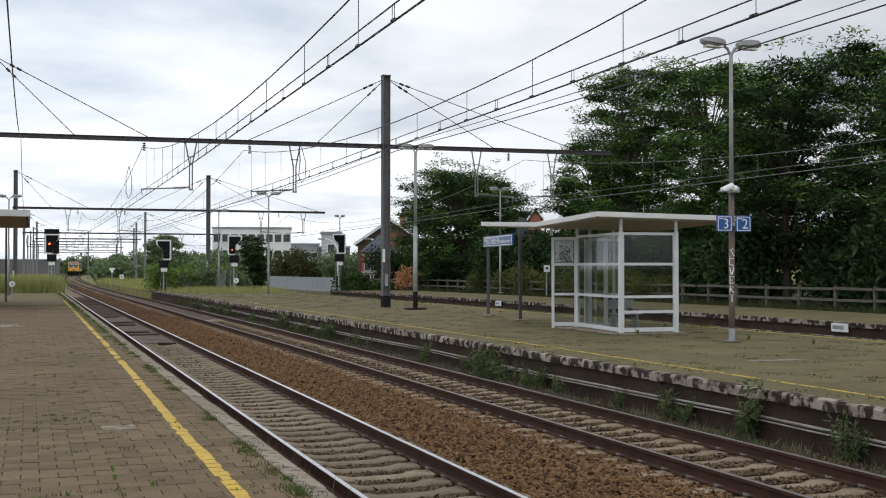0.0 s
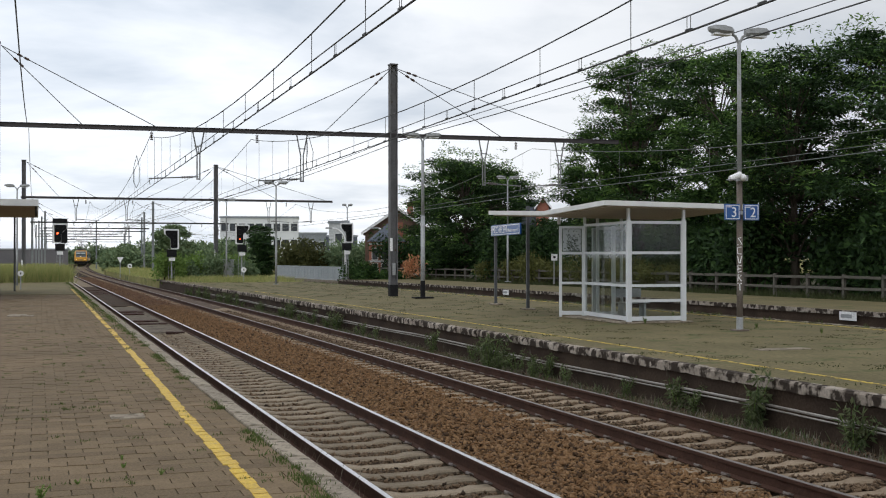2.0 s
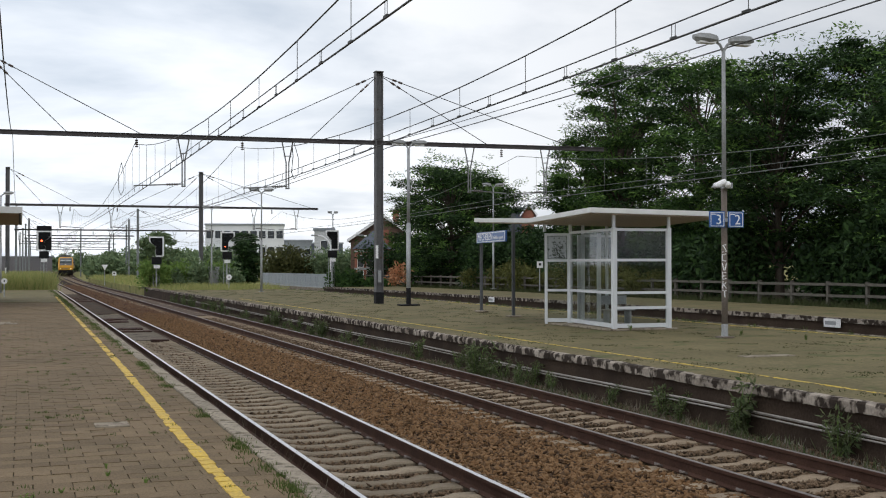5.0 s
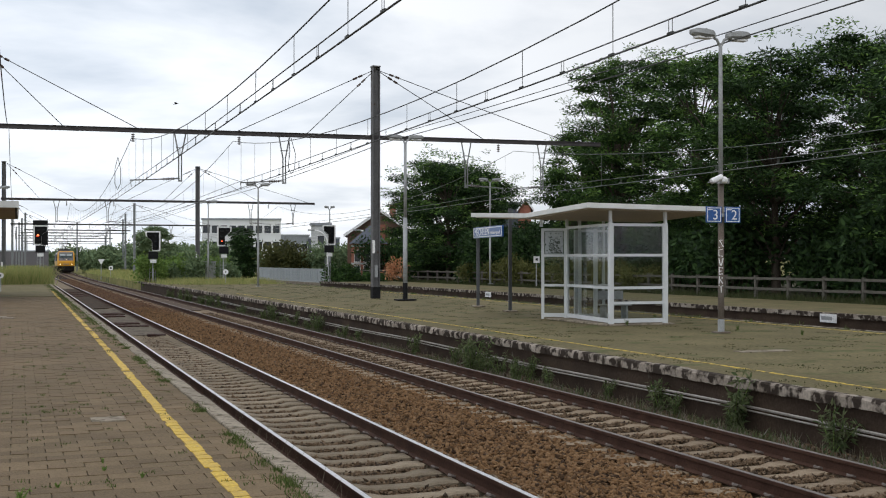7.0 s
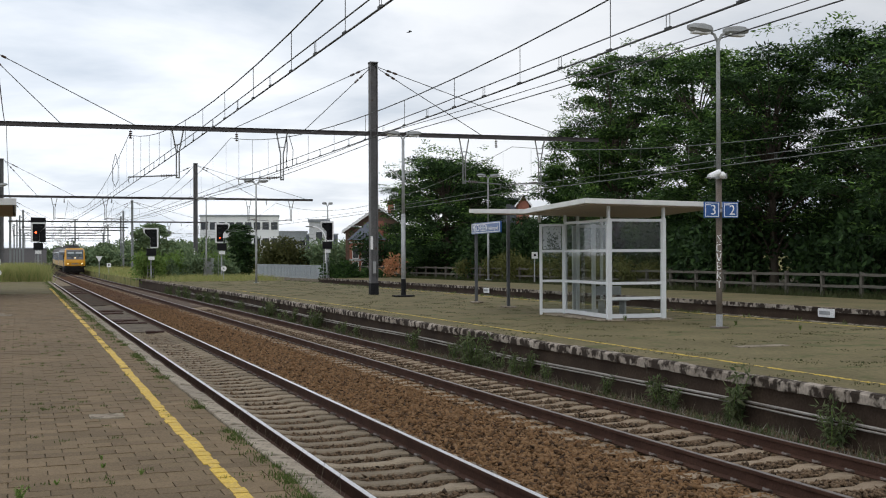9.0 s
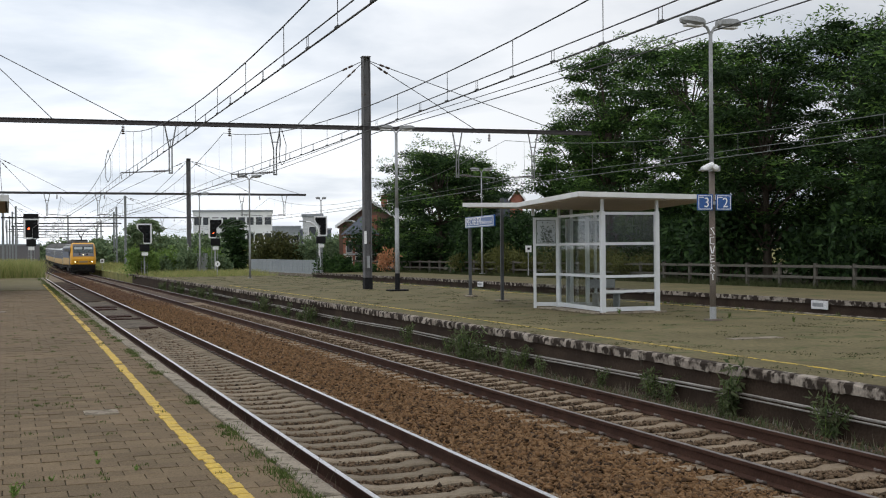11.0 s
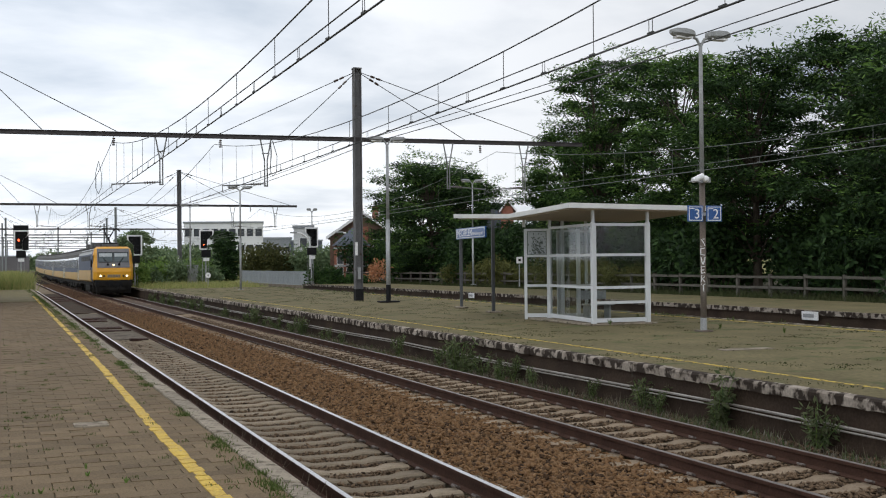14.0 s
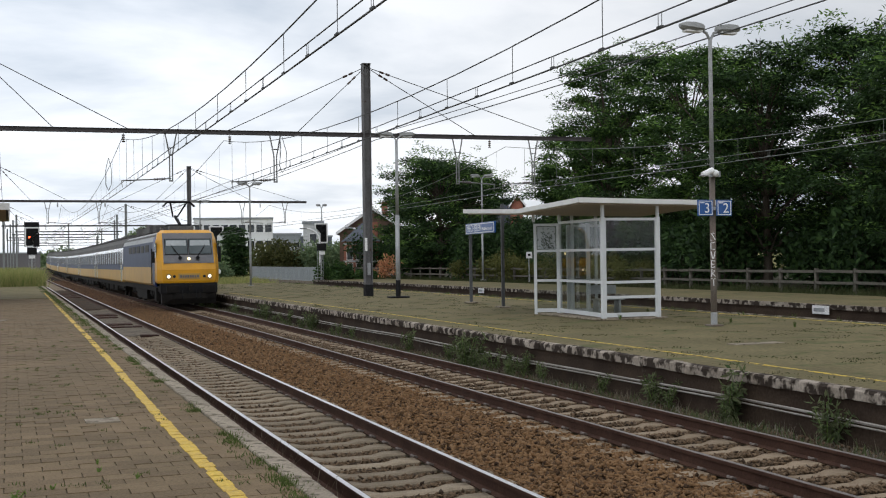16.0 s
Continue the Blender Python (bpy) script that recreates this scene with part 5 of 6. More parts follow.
def car_pose(y_mid, pivot):
    a_, b_ = line(y_mid - pivot), line(y_mid + pivot)
    dx, dz = b_[0] - a_[0], b_[1] - a_[1]
    return pose((a_[0] + b_[0]) / 2, y_mid, (a_[1] + b_[1]) / 2, math.degrees(math.atan2(dz, 2 * pivot)), 0, math.degrees(math.atan2(-dx, 2 * pivot)))


def bird():
    b = thing("bird", pose(25, 84, 20), "small dark bird in flight against the clouds", "bird")
    bm = NB()
    loft(bm, [[(0.04 * r * math.cos(a_), y, 0.035 * r * math.sin(a_)) for a_ in np.linspace(0, math.tau, 8, endpoint=False)] for y, r in ((-0.16, 0.5), (-0.06, 1.2), (0.05, 1.2), (0.13, 0.9), (0.18, 0.35))])
    part("body", bm, M["black"], b)
    part("tail", prism(NB(), [(-0.05, -0.006), (0.05, -0.006), (0.03, 0.006), (-0.03, 0.006)], -0.28, -0.15), M["black"], b)
    ws = []
    for s in (-1, 1):
        bm = NB()
        loft(bm, [[(s * x, y0, -0.006), (s * x, y1, -0.006), (s * x, y1, 0.006), (s * x, y0, 0.006)] for x, y0, y1 in ((0.02, -0.08, 0.09), (0.16, -0.06, 0.11), (0.30, -0.05, 0.05), (0.36, -0.06, -0.03))])
        ws.append(part("wing", bm, M["black"], b))
    return b, ws


def bird_at(t):
    s = t - 8.7
    return Vector((25.85, 84.65, 18.6)) + s * Vector((8.5, -3.1, 2.6))


def motions():
    way = math.degrees(math.atan2(-8.5, -3.1))
    walk(flyer, [(t, pose(*bird_at(t), 12, 0, way)) for t in (0, 4, 8, 12, 16)])
    for s, w in zip((-1, 1), flyer_wings):
        walk(w, [(0.1 * k, pose(0, 0, 0.02, 0, -s * (8 + 38 * math.sin(k * 2.2)), 0)) for k in range(161)])
    ts = [0.5 * k for k in range(33)]
    walk(loco, [(t, car_pose(front_at(t) + 9.45, 4.9)) for t in ts])
    for k, c in enumerate(coaches):
        walk(c, [(t, car_pose(front_at(t) + 18.9 + 0.8 + 13.2 + k * 26.4, 9.2)) for t in ts])

# ---- rest of the place ----


def canopy():
    c = thing("platform_canopy", pose(-3.0, 60.2, PZ - 0.1), "flat platform canopy with pale fascia and brown underside", "canopy")
    z = 4.07
    part("deck", box(NB(), -3, 3.0, -7.7, 7.7, z + 0.03, z + 0.22, 0.02), M["t_roof"], c)
    part("soffit", box(NB(), -2.9, 2.9, -7.6, 7.6, z - 0.03, z + 0.026), M["canopy_under"], c, "brown boarded underside")
    for a_ in ((-3.02, 3.05, -7.8, -7.705, 0), (-3.02, 3.05, 7.705, 7.8, 0)):
        part("fascia", box(NB(), a_[0], a_[1], a_[2], a_[3], z - 0.02, z + 0.26), M["roof_white"], c)
    part("fascia", box(NB(), 3.005, 3.06, -7.7, 7.7, z - 0.02, z + 0.26), M["roof_white"], c)
    for x, y in ((1.85, 6.8), (0.4, -5.5), (0.4, 0.5)):
        part("post", box(NB(), x - 0.05, x + 0.05, y - 0.05, y + 0.05, 0, z - 0.03), M["post_dark"], c)


def conduit():
    ob = thing("cable_conduit", pose(0, 0, 0), "pair of pale cable conduits along the platform wall", "conduit")
    rng = random.Random(4)
    for zo, xo, r in ((0.15, -0.03, 0.022), (0.10, -0.04, 0.014)):
        pts = []
        for y in np.arange(4, 80, 1.5):
            x, z = line(y, P2_EDGE + xo)
            pts.append((x, y, z + zo - 0.10 * abs(math.sin(y * 0.21)) * 0.3 + rng.uniform(-0.006, 0.006)))
        part("conduit_pipe", polytube(NB(), pts, r, 6), M["conduit"], ob)


def parapet():
    p, q = Vector((26.9, 103.5, -0.2)), Vector((25.2, 128, -0.3))
    w = (q - p).length
    o = thing("bridge_parapet", pose(*p, 0, 0, math.degrees(math.atan2(q.y - p.y, q.x - p.x))), "pale grey ribbed metal bridge parapet", "parapet")
    part("top_rail", box(NB(), 0, w, -0.08, 0.08, 1.45, 1.55), M["parapet"], o)
    part("bottom_rail", box(NB(), 0, w, -0.06, 0.06, 0.25, 0.35), M["parapet"], o)
    rib = mesh_of("slat", box(NB(), -0.12, 0.12, -0.03, 0.03, 0.35, 1.45), M["parapet"])
    for k in range(int(w / 0.27)):
        r = new("slat", rib); r.parent = o
        r.location = (0.14 + k * 0.27, 0.03 * (k % 2), 0)
    part("wall", box(NB(), 0, w, -0.25, 0.25, -0.6, 0.25), M["kerb"], o)


def curved_lamp(x, y, z, h, label):
    L_ = thing("street_lamp", pose(x, y, z), label, "street lamp", "street lamps")
    pts = [(0, 0, 0), (0, 0, h * 0.75)] + [(-1.6 * (1 - math.cos(a_)), 0, h * 0.75 + h * 0.25 * math.sin(a_)) for a_ in np.linspace(0.2, math.pi / 2, 6)]
    part("pole", polytube(NB(), pts, 0.09, 8), M["white"], L_)
    part("lamp_head", box(NB(), -2.4, -1.6, -0.14, 0.14, h - 0.05, h + 0.12, 0.03), M["lamp_grey"], L_)


def small_sign(x, y, z, h, label, disc=True, w=0.3):
    s = thing("trackside_sign", pose(x, y, z), label, "sign", "small trackside signs")
    part("post", tube(NB(), (0, 0, 0), (0, 0, h), 0.035, n=8), M["galv"], s)
    if disc:
        part("disc", tube(NB(), (0, -0.06, h), (0, -0.03, h), w / 2, n=18), M["white"], s)
        part("mark", box(NB(), -0.03, 0.03, -0.07, -0.061, h - 0.06, h + 0.06), M["black"], s)
    else:
        part("board", box(NB(), -w / 2, w / 2, -0.06, -0.03, h - w * 0.6, h + w * 0.4), M["white"], s)
        part("mark", box(NB(), -w / 5, w / 5, -0.07, -0.061, h - w * 0.25, h + w * 0.1), M["black"], s)


def details():
    canopy()
    conduit()
    parapet()
    tagged(strip("track_fill", T1 - 0.68, T1 + 0.68, -0.3, -0.166, 39, 62, M["dust"], 2), "grey dust and fine ballast filling the near track", "track bed", kind="structure")
    tagged(strip("track_fill", T1 - 0.68, T1 + 0.68, -0.3, -0.166, 62.01, 112, M["rust_soil"], 2), "rusty fines filling the near track", "track bed", kind="structure")
    tagged(strip("track_fill", T2 - 0.68, T2 + 0.68, -0.3, -0.17, 58, 170, M["rust_fines"], 2), "brown fines filling the far stretch of the second track", "track bed", kind="structure")
    rng = random.Random(31)
    for y, l, x0, x1 in ((38.6, 0.5, 0.0, 0.6), (44.2, 0.8, -0.6, 0.6), (46.0, 1.0, -0.6, 0.45), (52.2, 1.1, -0.62, 0.4), (54.6, 1.3, -0.62, 0.6), (86.0, 2.2, -0.6, 0.6), (91.0, 1.6, -0.6, 0.5), (97.0, 2.6, -0.6, 0.6)):
        x, z = line(y, T1)
        bd = thing("crossing_board", pose(x, y, z - 0.16, 0, 0, rng.uniform(-2, 2)), "dark rust-stained timber boards lying between the near rails", "timber board", "boards between the rails")
        n = max(2, round((x1 - x0) / 0.3))
        for k in range(n):
            w = (x1 - x0) / n
            part("plank", box(NB(), x0 + k * w + 0.012, x0 + (k + 1) * w - 0.012, -l / 2 + rng.uniform(0, 0.15), l / 2 - rng.uniform(0, 0.15), -0.04, 0.035 + rng.uniform(-0.01, 0.01), 0.008), M["board"], bd)
    curved_lamp(35.0, 135, -0.5, 6.2, "white street lamp with a curved arm")
    curved_lamp(35.8, 118, -0.3, 5.6, "white street lamp with a curved arm by the house")
    # yield triangle and markers by the track
    t = thing("trackside_sign", pose(10.5, 160, -0.5), "white triangular trackside board", "sign", "small trackside signs")
    part("post", tube(NB(), (0, 0, 0), (0, 0, 2.4), 0.05, n=8), M["galv"], t)
    part("board", prism(NB(), [(-0.42, 2.75), (0.0, 2.0), (0.42, 2.75)], -0.08, -0.04), M["white"], t)
    small_sign(11.0, 150, -0.5, 1.7, "small white marker board by the track", False, 0.5)
    small_sign(-0.9, 72, PZ - 0.15, 0.95, "small round white sign on the platform", True, 0.34)
    small_sign(15.2, 90, PZ - 0.15, 0.9, "small round white sign among the grass", True, 0.42)
    small_sign(31.3, 67.5, PZ, 1.75, "small white board on a short post", False, 0.42)
    for y in (31.1, 60.4):
        x, z = line(y, P3_EDGE)
        n = thing("wall_notice", pose(x - 0.06, y, z + 0.2), "white notice plate on the platform wall", "notice", "wall notices")
        part("plate", box(NB(), -0.012, 0.012, -0.41, 0.41, 0.02, 0.30), M["white"], n)
        part("text_bars", box(NB(), -0.017, -0.0125, -0.2, 0.34, 0.1, 0.22), M["galv"], n)
    cb = thing("equipment_cabinet", pose(16.2, 104, -0.3), "grey trackside equipment cabinet", "cabinet")
    part("body", box(NB(), -0.45, 0.45, -0.3, 0.3, 0, 2.3, 0.02), M["galv"], cb)
    part("lid", box(NB(), -0.5, 0.5, -0.35, 0.35, 2.305, 2.38), M["lamp_grey"], cb)
    part("door", box(NB(), -0.4, 0.4, -0.325, -0.305, 0.1, 2.2), M["lamp_grey"], cb)
    # camera housing and painted scrawl on the lamp post
    cm = thing("surveillance_camera", pose(15.62, 23.4, PZ + 3.6), "white dome camera clamped to the lamp post", "camera")
    part("housing", tube(NB(), (-0.30, -0.12, -0.02), (0.0, -0.1, 0.09), 0.062, 0.075, 12), M["white"], cm)
    bm = NB()
    bmesh.ops.create_icosphere(bm, subdivisions=2, radius=0.085, matrix=pose(0.06, -0.12, 0.02))
    part("dome", bm, M["white"], cm, smooth=True)
    part("hood", box(NB(), -0.36, -0.12, -0.19, -0.06, -0.055, -0.03, 0.006), M["galv"], cm)
    part("clamp", box(NB(), -0.02, 0.2, -0.12, 0.06, -0.06, 0.07), M["galv"], cm)
    g = thing("painted_scrawl", pose(15.73, 23.5, PZ), "large white paint scrawl running up the lamp post", "graffiti")
    face = math.atan2(-23.5, -15.73)
    glyphs = (((-1, 0), (1, 0.1), (-0.6, 1), (0.7, 1)), ((0.8, 0), (-0.9, 0.1), (-0.9, 0.9), (0.8, 1)), ((-0.9, 1), (-0.2, 0), (0.2, 0), (0.9, 1)),
              ((0.8, 0.9), (-0.8, 1), (-0.7, 0.5), (0.6, 0.5), (-0.8, 0.4), (-0.7, 0), (0.8, 0.1)), ((-0.8, 0), (-0.6, 1), (0.7, 0.8), (-0.4, 0.5), (0.8, 0)), ((-1, 1), (0.9, 0.95), (0, 0.9), (0.1, 0)))
    for k, glyph in enumerate(glyphs):
        z = 2.2 - 0.215 * k
        pts = [(0.077 * math.cos(face + 0.75 * u), 0.077 * math.sin(face + 0.75 * u), z - 0.17 + 0.17 * v) for u, v in glyph]
        part("paint_stroke", polytube(NB(), pts, 0.013, 5), M["white"], g)
    part("pale_foot", tube(NB(), (0, 0, 0.03), (0, 0, 0.32), 0.08, 0.08, 12, False), M["galv"], g)
    sl = tagged(part("paving_slab", box(NB(), 0.76, 1.12, 13.0, 13.35, PZ - 0.03, PZ + 0.008), M["kerb"]), "pale concrete slab set in the paving", "slab", kind="structure")
    for x0, x1, y0, y1 in ((-0.85, -0.45, 36.9, 37.5), (-0.42, -0.08, 37.0, 37.6), (-0.8, -0.3, 37.7, 38.4)):
        tagged(part("paving_slab", box(NB(), x0, x1, y0, y1, PZ - 0.05, PZ - 0.012), M["kerb"]), "pale broken concrete patch in the paving", "slab", kind="structure")
    tagged(part("paving_slab", box(NB(), 12.8, 13.9, 18.4, 18.72, PZ - 0.03, PZ + 0.006), M["kerb"]), "pale concrete slab in the island platform", "slab", kind="structure")
    # thicket added to close bright gaps, its dark leaves standing in for shade
    for k in range(9):
        bush(47 + 1.5 * (k % 3), 46 + 8.5 * k, -0.3, 10, 5.0, "dark thicket deep behind the fence", 90 + k, M["leaf_dark"], 26, 150, (0.5, 0.26), depth=5.0)
    tree(43, 87, PZ - 0.2, 6.0, 3.6, "dark young tree under the tall ones", 96, M["leaf_dark"], 60, 260, 0.05, (0.28, 0.11))
    tree(43, 95, PZ - 0.2, 5.4, 3.2, "low tree filling the gap behind the fence", 95, M["leaf_dark"], 50, 260, 0.05, (0.28, 0.11))
    buildings()
    greenery()


def bay_house():
    """Red-brick bay with a slate hipped roof in front of the gabled house."""
    b = thing("house", pose(33.9, 114.0, -0.85, 0, 0, -17), "red brick bay house with slate hipped roof and pale window surrounds", "house")
    w, d, e = 3.5, 3.0, 4.7
    part("wall", box(NB(), -w / 2, w / 2, 0, d, 0, e), M["brick"], b)
    bm = NB()
    o = 0.25
    loft(bm, [[(-w / 2 - o, -o, e), (w / 2 + o, -o, e), (w / 2 + o, d + o, e), (-w / 2 - o, d + o, e)], [(0.1, d * 0.45, e + 1.9), (0.3, d * 0.45, e + 1.9), (0.3, d * 0.55, e + 1.9), (0.1, d * 0.55, e + 1.9)]])
    part("roof", bm, M["slate"], b)
    for z in (1.0, 2.55, 4.35):
        part("stone_band", box(NB(), -w / 2 - 0.03, w / 2 + 0.03, -0.035, 0.0, z, z + 0.2), M["render_grey"], b)
    for z in (1.25, 2.85):
        for x in (-1.15, -0.2):
            window_into(b, x, 0.0, z, 0.55, 1.15)
    part("door", box(NB(), 0.65, 1.45, -0.03, 0.02, 0.3, 3.6), M["insul"], b, "tall dark red panel")
    part("chimney", box(NB(), 1.2, 1.75, 1.2, 1.8, e - 0.2, e + 2.0), M["brick"], b)


def buildings():
    flat_block(42.0, 230, -12, 15.5, 14, 10.9, "pale modern office block with window bands", "render_white", 3, 9, 1.5, 1.5)
    flat_block(57.0, 252, -12, 8.0, 8, 8.2, "grey flat-roofed block behind the hedge", "render_mid", 2, 4, 1.1, 1.2)
    flat_block(64.0, 250, -12, 7.0, 8, 7.6, "low blue-grey block behind the hedge", "slate", 1, 3, 1.1, 1.2)
    flat_block(38.0, 150, -15, 2.6, 8, 7.6, "narrow white rendered house side", "render_grey", 2, 1, 1.2, 0.9, "house")
    gable_house(36.4, 118, -17, 7.0, 10, 5.85, 8.2, "brown brick house with steep tiled roof and white bargeboards", "brown_brick")
    bay_house()
    flat_block(-3.0, 330, 0, 22, 10, 5.1, "long low grey shed beyond the far tracks", "shed_grey", 0, 1, 0.9, 1.6, "shed")
    flat_block(64.2, 146, -22, 4.8, 6, 10.6, "dark slate-roofed building behind the trees", "slate", 1, 4, 0.8, 0.5, "house")
    gable_house(63.1, 139.5, -22, 1.5, 5, 9.75, 10.95, "brick house with a narrow red gable behind the trees")


def greenery():
    bush(10.9, 102.5, PZ - 0.25, 2.4, 2.3, "leafy green bush at the platform end", 201, M["leaf_light"], 22, 160, (0.3, 0.12))
    for k in range(7):
        bush(12.4 + 0.9 * k, 104 + 1.2 * (k % 3), PZ - 0.3, 2.2, 1.6 + 0.5 * (k % 2), "overgrown weeds past the platform end", 210 + k, M["leaf_light"] if k % 3 else M["leaf_far"], 12, 120, (0.3, 0.12))
    tree(27.2, 150, -0.8, 7.2, 2.3, "small bushy tree near the parapet", 220, M["leaf_dark"], 60, 130, 0.05, (0.45, 0.2), 0.15, 0.9)
    tree(20.3, 190, -0.8, 8.3, 3.6, "round green tree beside the far tracks", 221, M["leaf_far"], 70, 130, 0.1, (0.5, 0.25), 0.2, 1.2)
    for k in range(6):
        bush(29.5 + 1.7 * k, 138 + 0.8 * (k % 3), -0.6, 3.2, 4.2 + 0.5 * (k % 2), "olive green hedge shrub behind the parapet", 230 + k, M["leaf_olive"] if k < 3 else M["leaf_far"], 22, 130, (0.4, 0.2))
    for k in range(5):
        bush(26.4 + 1.1 * k, 98 + 1.3 * (k % 2), PZ - 0.7, 2.2, (2.0, 1.7, 1.1, 1.0, 1.0)[k], "dark green shrub near the signal", 240 + k, M["leaf_dark"] if k % 2 else M["leaf"], 14, 120, (0.28, 0.12))
    for k in range(7):
        bush(33.6 + 0.5 * (k % 2), 58 + 4.2 * k, PZ - 0.2, 3.6, 1.5 + 0.3 * (k % 3), "yellow-green hedge growth along the fence", 255 + k, M["leaf_hedge"], 18, 110, (0.2, 0.09), depth=1.2)
    bush(30.3, 93.5, PZ - 0.1, 1.3, 1.7, "copper-leaved shrub behind the platform", 250, M["orange_leaf"], 10, 45, (0.3, 0.12))
    for k in range(14):
        bush(14.5 + 2.3 * k + (k % 3), 225 + 9 * (k % 4), -0.8, 7.5, 4.5 + 0.7 * (k % 3), "dense wooded embankment beside the far tracks", 260 + k, M["leaf_far"], 22, 120, (0.7, 0.35))
    for k in range(4):
        bush(10.5 + 4.5 * k, 395 + 8 * (k % 3), -0.6, 5, 5.4 + 0.6 * (k % 3), "distant trees across the line", 280 + k, M["leaf_far"], 16, 110, (0.9, 0.5))
    for k in range(8):
        bush(34 + 8 * k, 290 + 12 * (k % 3), -0.6, 13, 5.6 + 0.7 * (k % 3), "distant row of trees", 295 + k, M["leaf_far"], 18, 110, (0.9, 0.5))
    rng = np.random.default_rng(11)
    # long grass past the platform end
    n = 1500
    y = rng.uniform(95.5, 112, n)
    x = rng.uniform(-4, 2.25, n)
    blades("long_grass", "long yellow-green grass past the platform end", np.c_[x, y, smooth_curve(y, KY, KZ) + PZ - 0.13], M["straw"], 1.45, 0.03, 16, 12, 0.25)
    n = 700
    y = rng.uniform(88, 108, n)
    o = rng.uniform(P2_EDGE + 0.4, P2_BACK - 0.3, n)
    blades("long_grass", "long grass over the platform end", np.c_[smooth_curve(y, KY, KX) + o, y, smooth_curve(y, KY, KZ) + PZ - 0.1], M["straw"], 0.55, 0.02, 12, 13, 0.25)
    n = 900
    y = rng.uniform(110, 200, n)
    o = rng.uniform(P2_EDGE + 0.5, 9, n)
    blades("long_grass", "rough trackside grass", np.c_[smooth_curve(y, KY, KX) + o, y, smooth_curve(y, KY, KZ) + PZ - 0.12], M["straw"], 0.6, 0.03, 10, 14, 0.4)
    # verge along the fence, in dark moss colour to hold the trees' shade
    n = 1500
    y = rng.uniform(28, 125, n)
    o = rng.uniform(P3_EDGE + 6.4, P3_EDGE + 10, n)
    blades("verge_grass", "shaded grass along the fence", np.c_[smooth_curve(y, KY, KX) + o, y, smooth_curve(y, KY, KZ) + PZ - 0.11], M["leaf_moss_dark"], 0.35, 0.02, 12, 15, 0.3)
    # weeds between second track and platform wall
    n = 400
    y = 9 + 75 * rng.random(n) ** 1.2
    o = rng.uniform(1.0, 1.75, n)
    blades("trackside_weeds", "weeds along the island platform wall", np.c_[smooth_curve(y, KY, KX) + o, y, smooth_curve(y, KY, KZ) - 0.22], M["leaf_weed"], 0.17, 0.012, 13, 16, 0.15)
    n = 330
    y = 9 + 60 * rng.random(n) ** 1.2
    o = rng.uniform(1.0, 1.75, n)
    blades("dry_weeds", "dry stalks along the island platform wall", np.c_[smooth_curve(y, KY, KX) + o, y, smooth_curve(y, KY, KZ) - 0.22], M["straw_grey"], 0.2, 0.007, 12, 17, 0.14)
    # tufts along platform edges and in joints
    n = 420
    y = 7 + 75 * rng.random(n) ** 1.3
    o = P1_EDGE - 0.24 + rng.normal(0, 0.03, n)
    keep = np.sin(y * 1.9) + np.sin(y * 0.7 + 1) > -0.4
    blades("kerb_weeds", "small weeds in the joint behind the kerb", np.c_[smooth_curve(y, KY, KX) + o, y, smooth_curve(y, KY, KZ) + PZ - 0.01][keep], M["leaf_moss"], 0.055, 0.006, 26, 18, 0.05)
    n = 130
    y = 7 + 40 * rng.random(n) ** 1.3
    o = P1_EDGE + 0.1 + rng.normal(0, 0.05, n)
    blades("kerb_weeds", "dry weeds below the kerb by the rail", np.c_[smooth_curve(y, KY, KX) + o, y, smooth_curve(y, KY, KZ) + 0.05], M["straw_grey"], 0.42, 0.006, 9, 19, 0.06)
    n = 800
    y = 9 + 85 * rng.random(n)
    o = rng.uniform(P2_EDGE + 0.2, P2_BACK - 0.2, n)
    blades("joint_moss", "tufts of moss and grass in the island platform joints", np.c_[smooth_curve(y, KY, KX) + o, y, smooth_curve(y, KY, KZ) + PZ - 0.005], M["leaf_moss_dark"], 0.024, 0.018, 26, 20, 0.13)
    n = 120
    y = 9 + 85 * rng.random(n)
    o = P2_BACK - 0.25 + rng.normal(0, 0.1, n)
    blades("joint_moss", "weeds along the back edge of the island platform", np.c_[smooth_curve(y, KY, KX) + o, y, smooth_curve(y, KY, KZ) + PZ - 0.005], M["leaf_moss"], 0.11, 0.012, 12, 21, 0.12)
    n = 170
    y = 7.5 + 25 * rng.random(n) ** 1.4
    x = rng.uniform(-1.2, 1.9, n)
    blades("joint_weeds", "small weeds sprouting between the pavers", np.c_[x, y, np.full(n, PZ - 0.005)], M["leaf_moss"], 0.03, 0.005, 14, 22, 0.03)
    n = 170
    y = 24 + 70 * rng.random(n)
    o = P1_EDGE - 0.32 + rng.normal(0, 0.09, n)
    blades("edge_moss", "moss and weeds along the far platform edge", np.c_[smooth_curve(y, KY, KX) + o, y, smooth_curve(y, KY, KZ) + PZ - 0.005], M["leaf_moss"], 0.05, 0.012, 16, 23, 0.09)
    n = 260
    y = 10 + 70 * rng.random(n)
    o = rng.uniform(1.0, 1.75, n)
    blades("dead_leaves", "pale dead stalks and litter along the wall", np.c_[smooth_curve(y, KY, KX) + o, y, smooth_curve(y, KY, KZ) - 0.2], M["straw_pale"], 0.09, 0.012, 12, 24, 0.13)
    # single plants that stand out
    rng2 = random.Random(77)
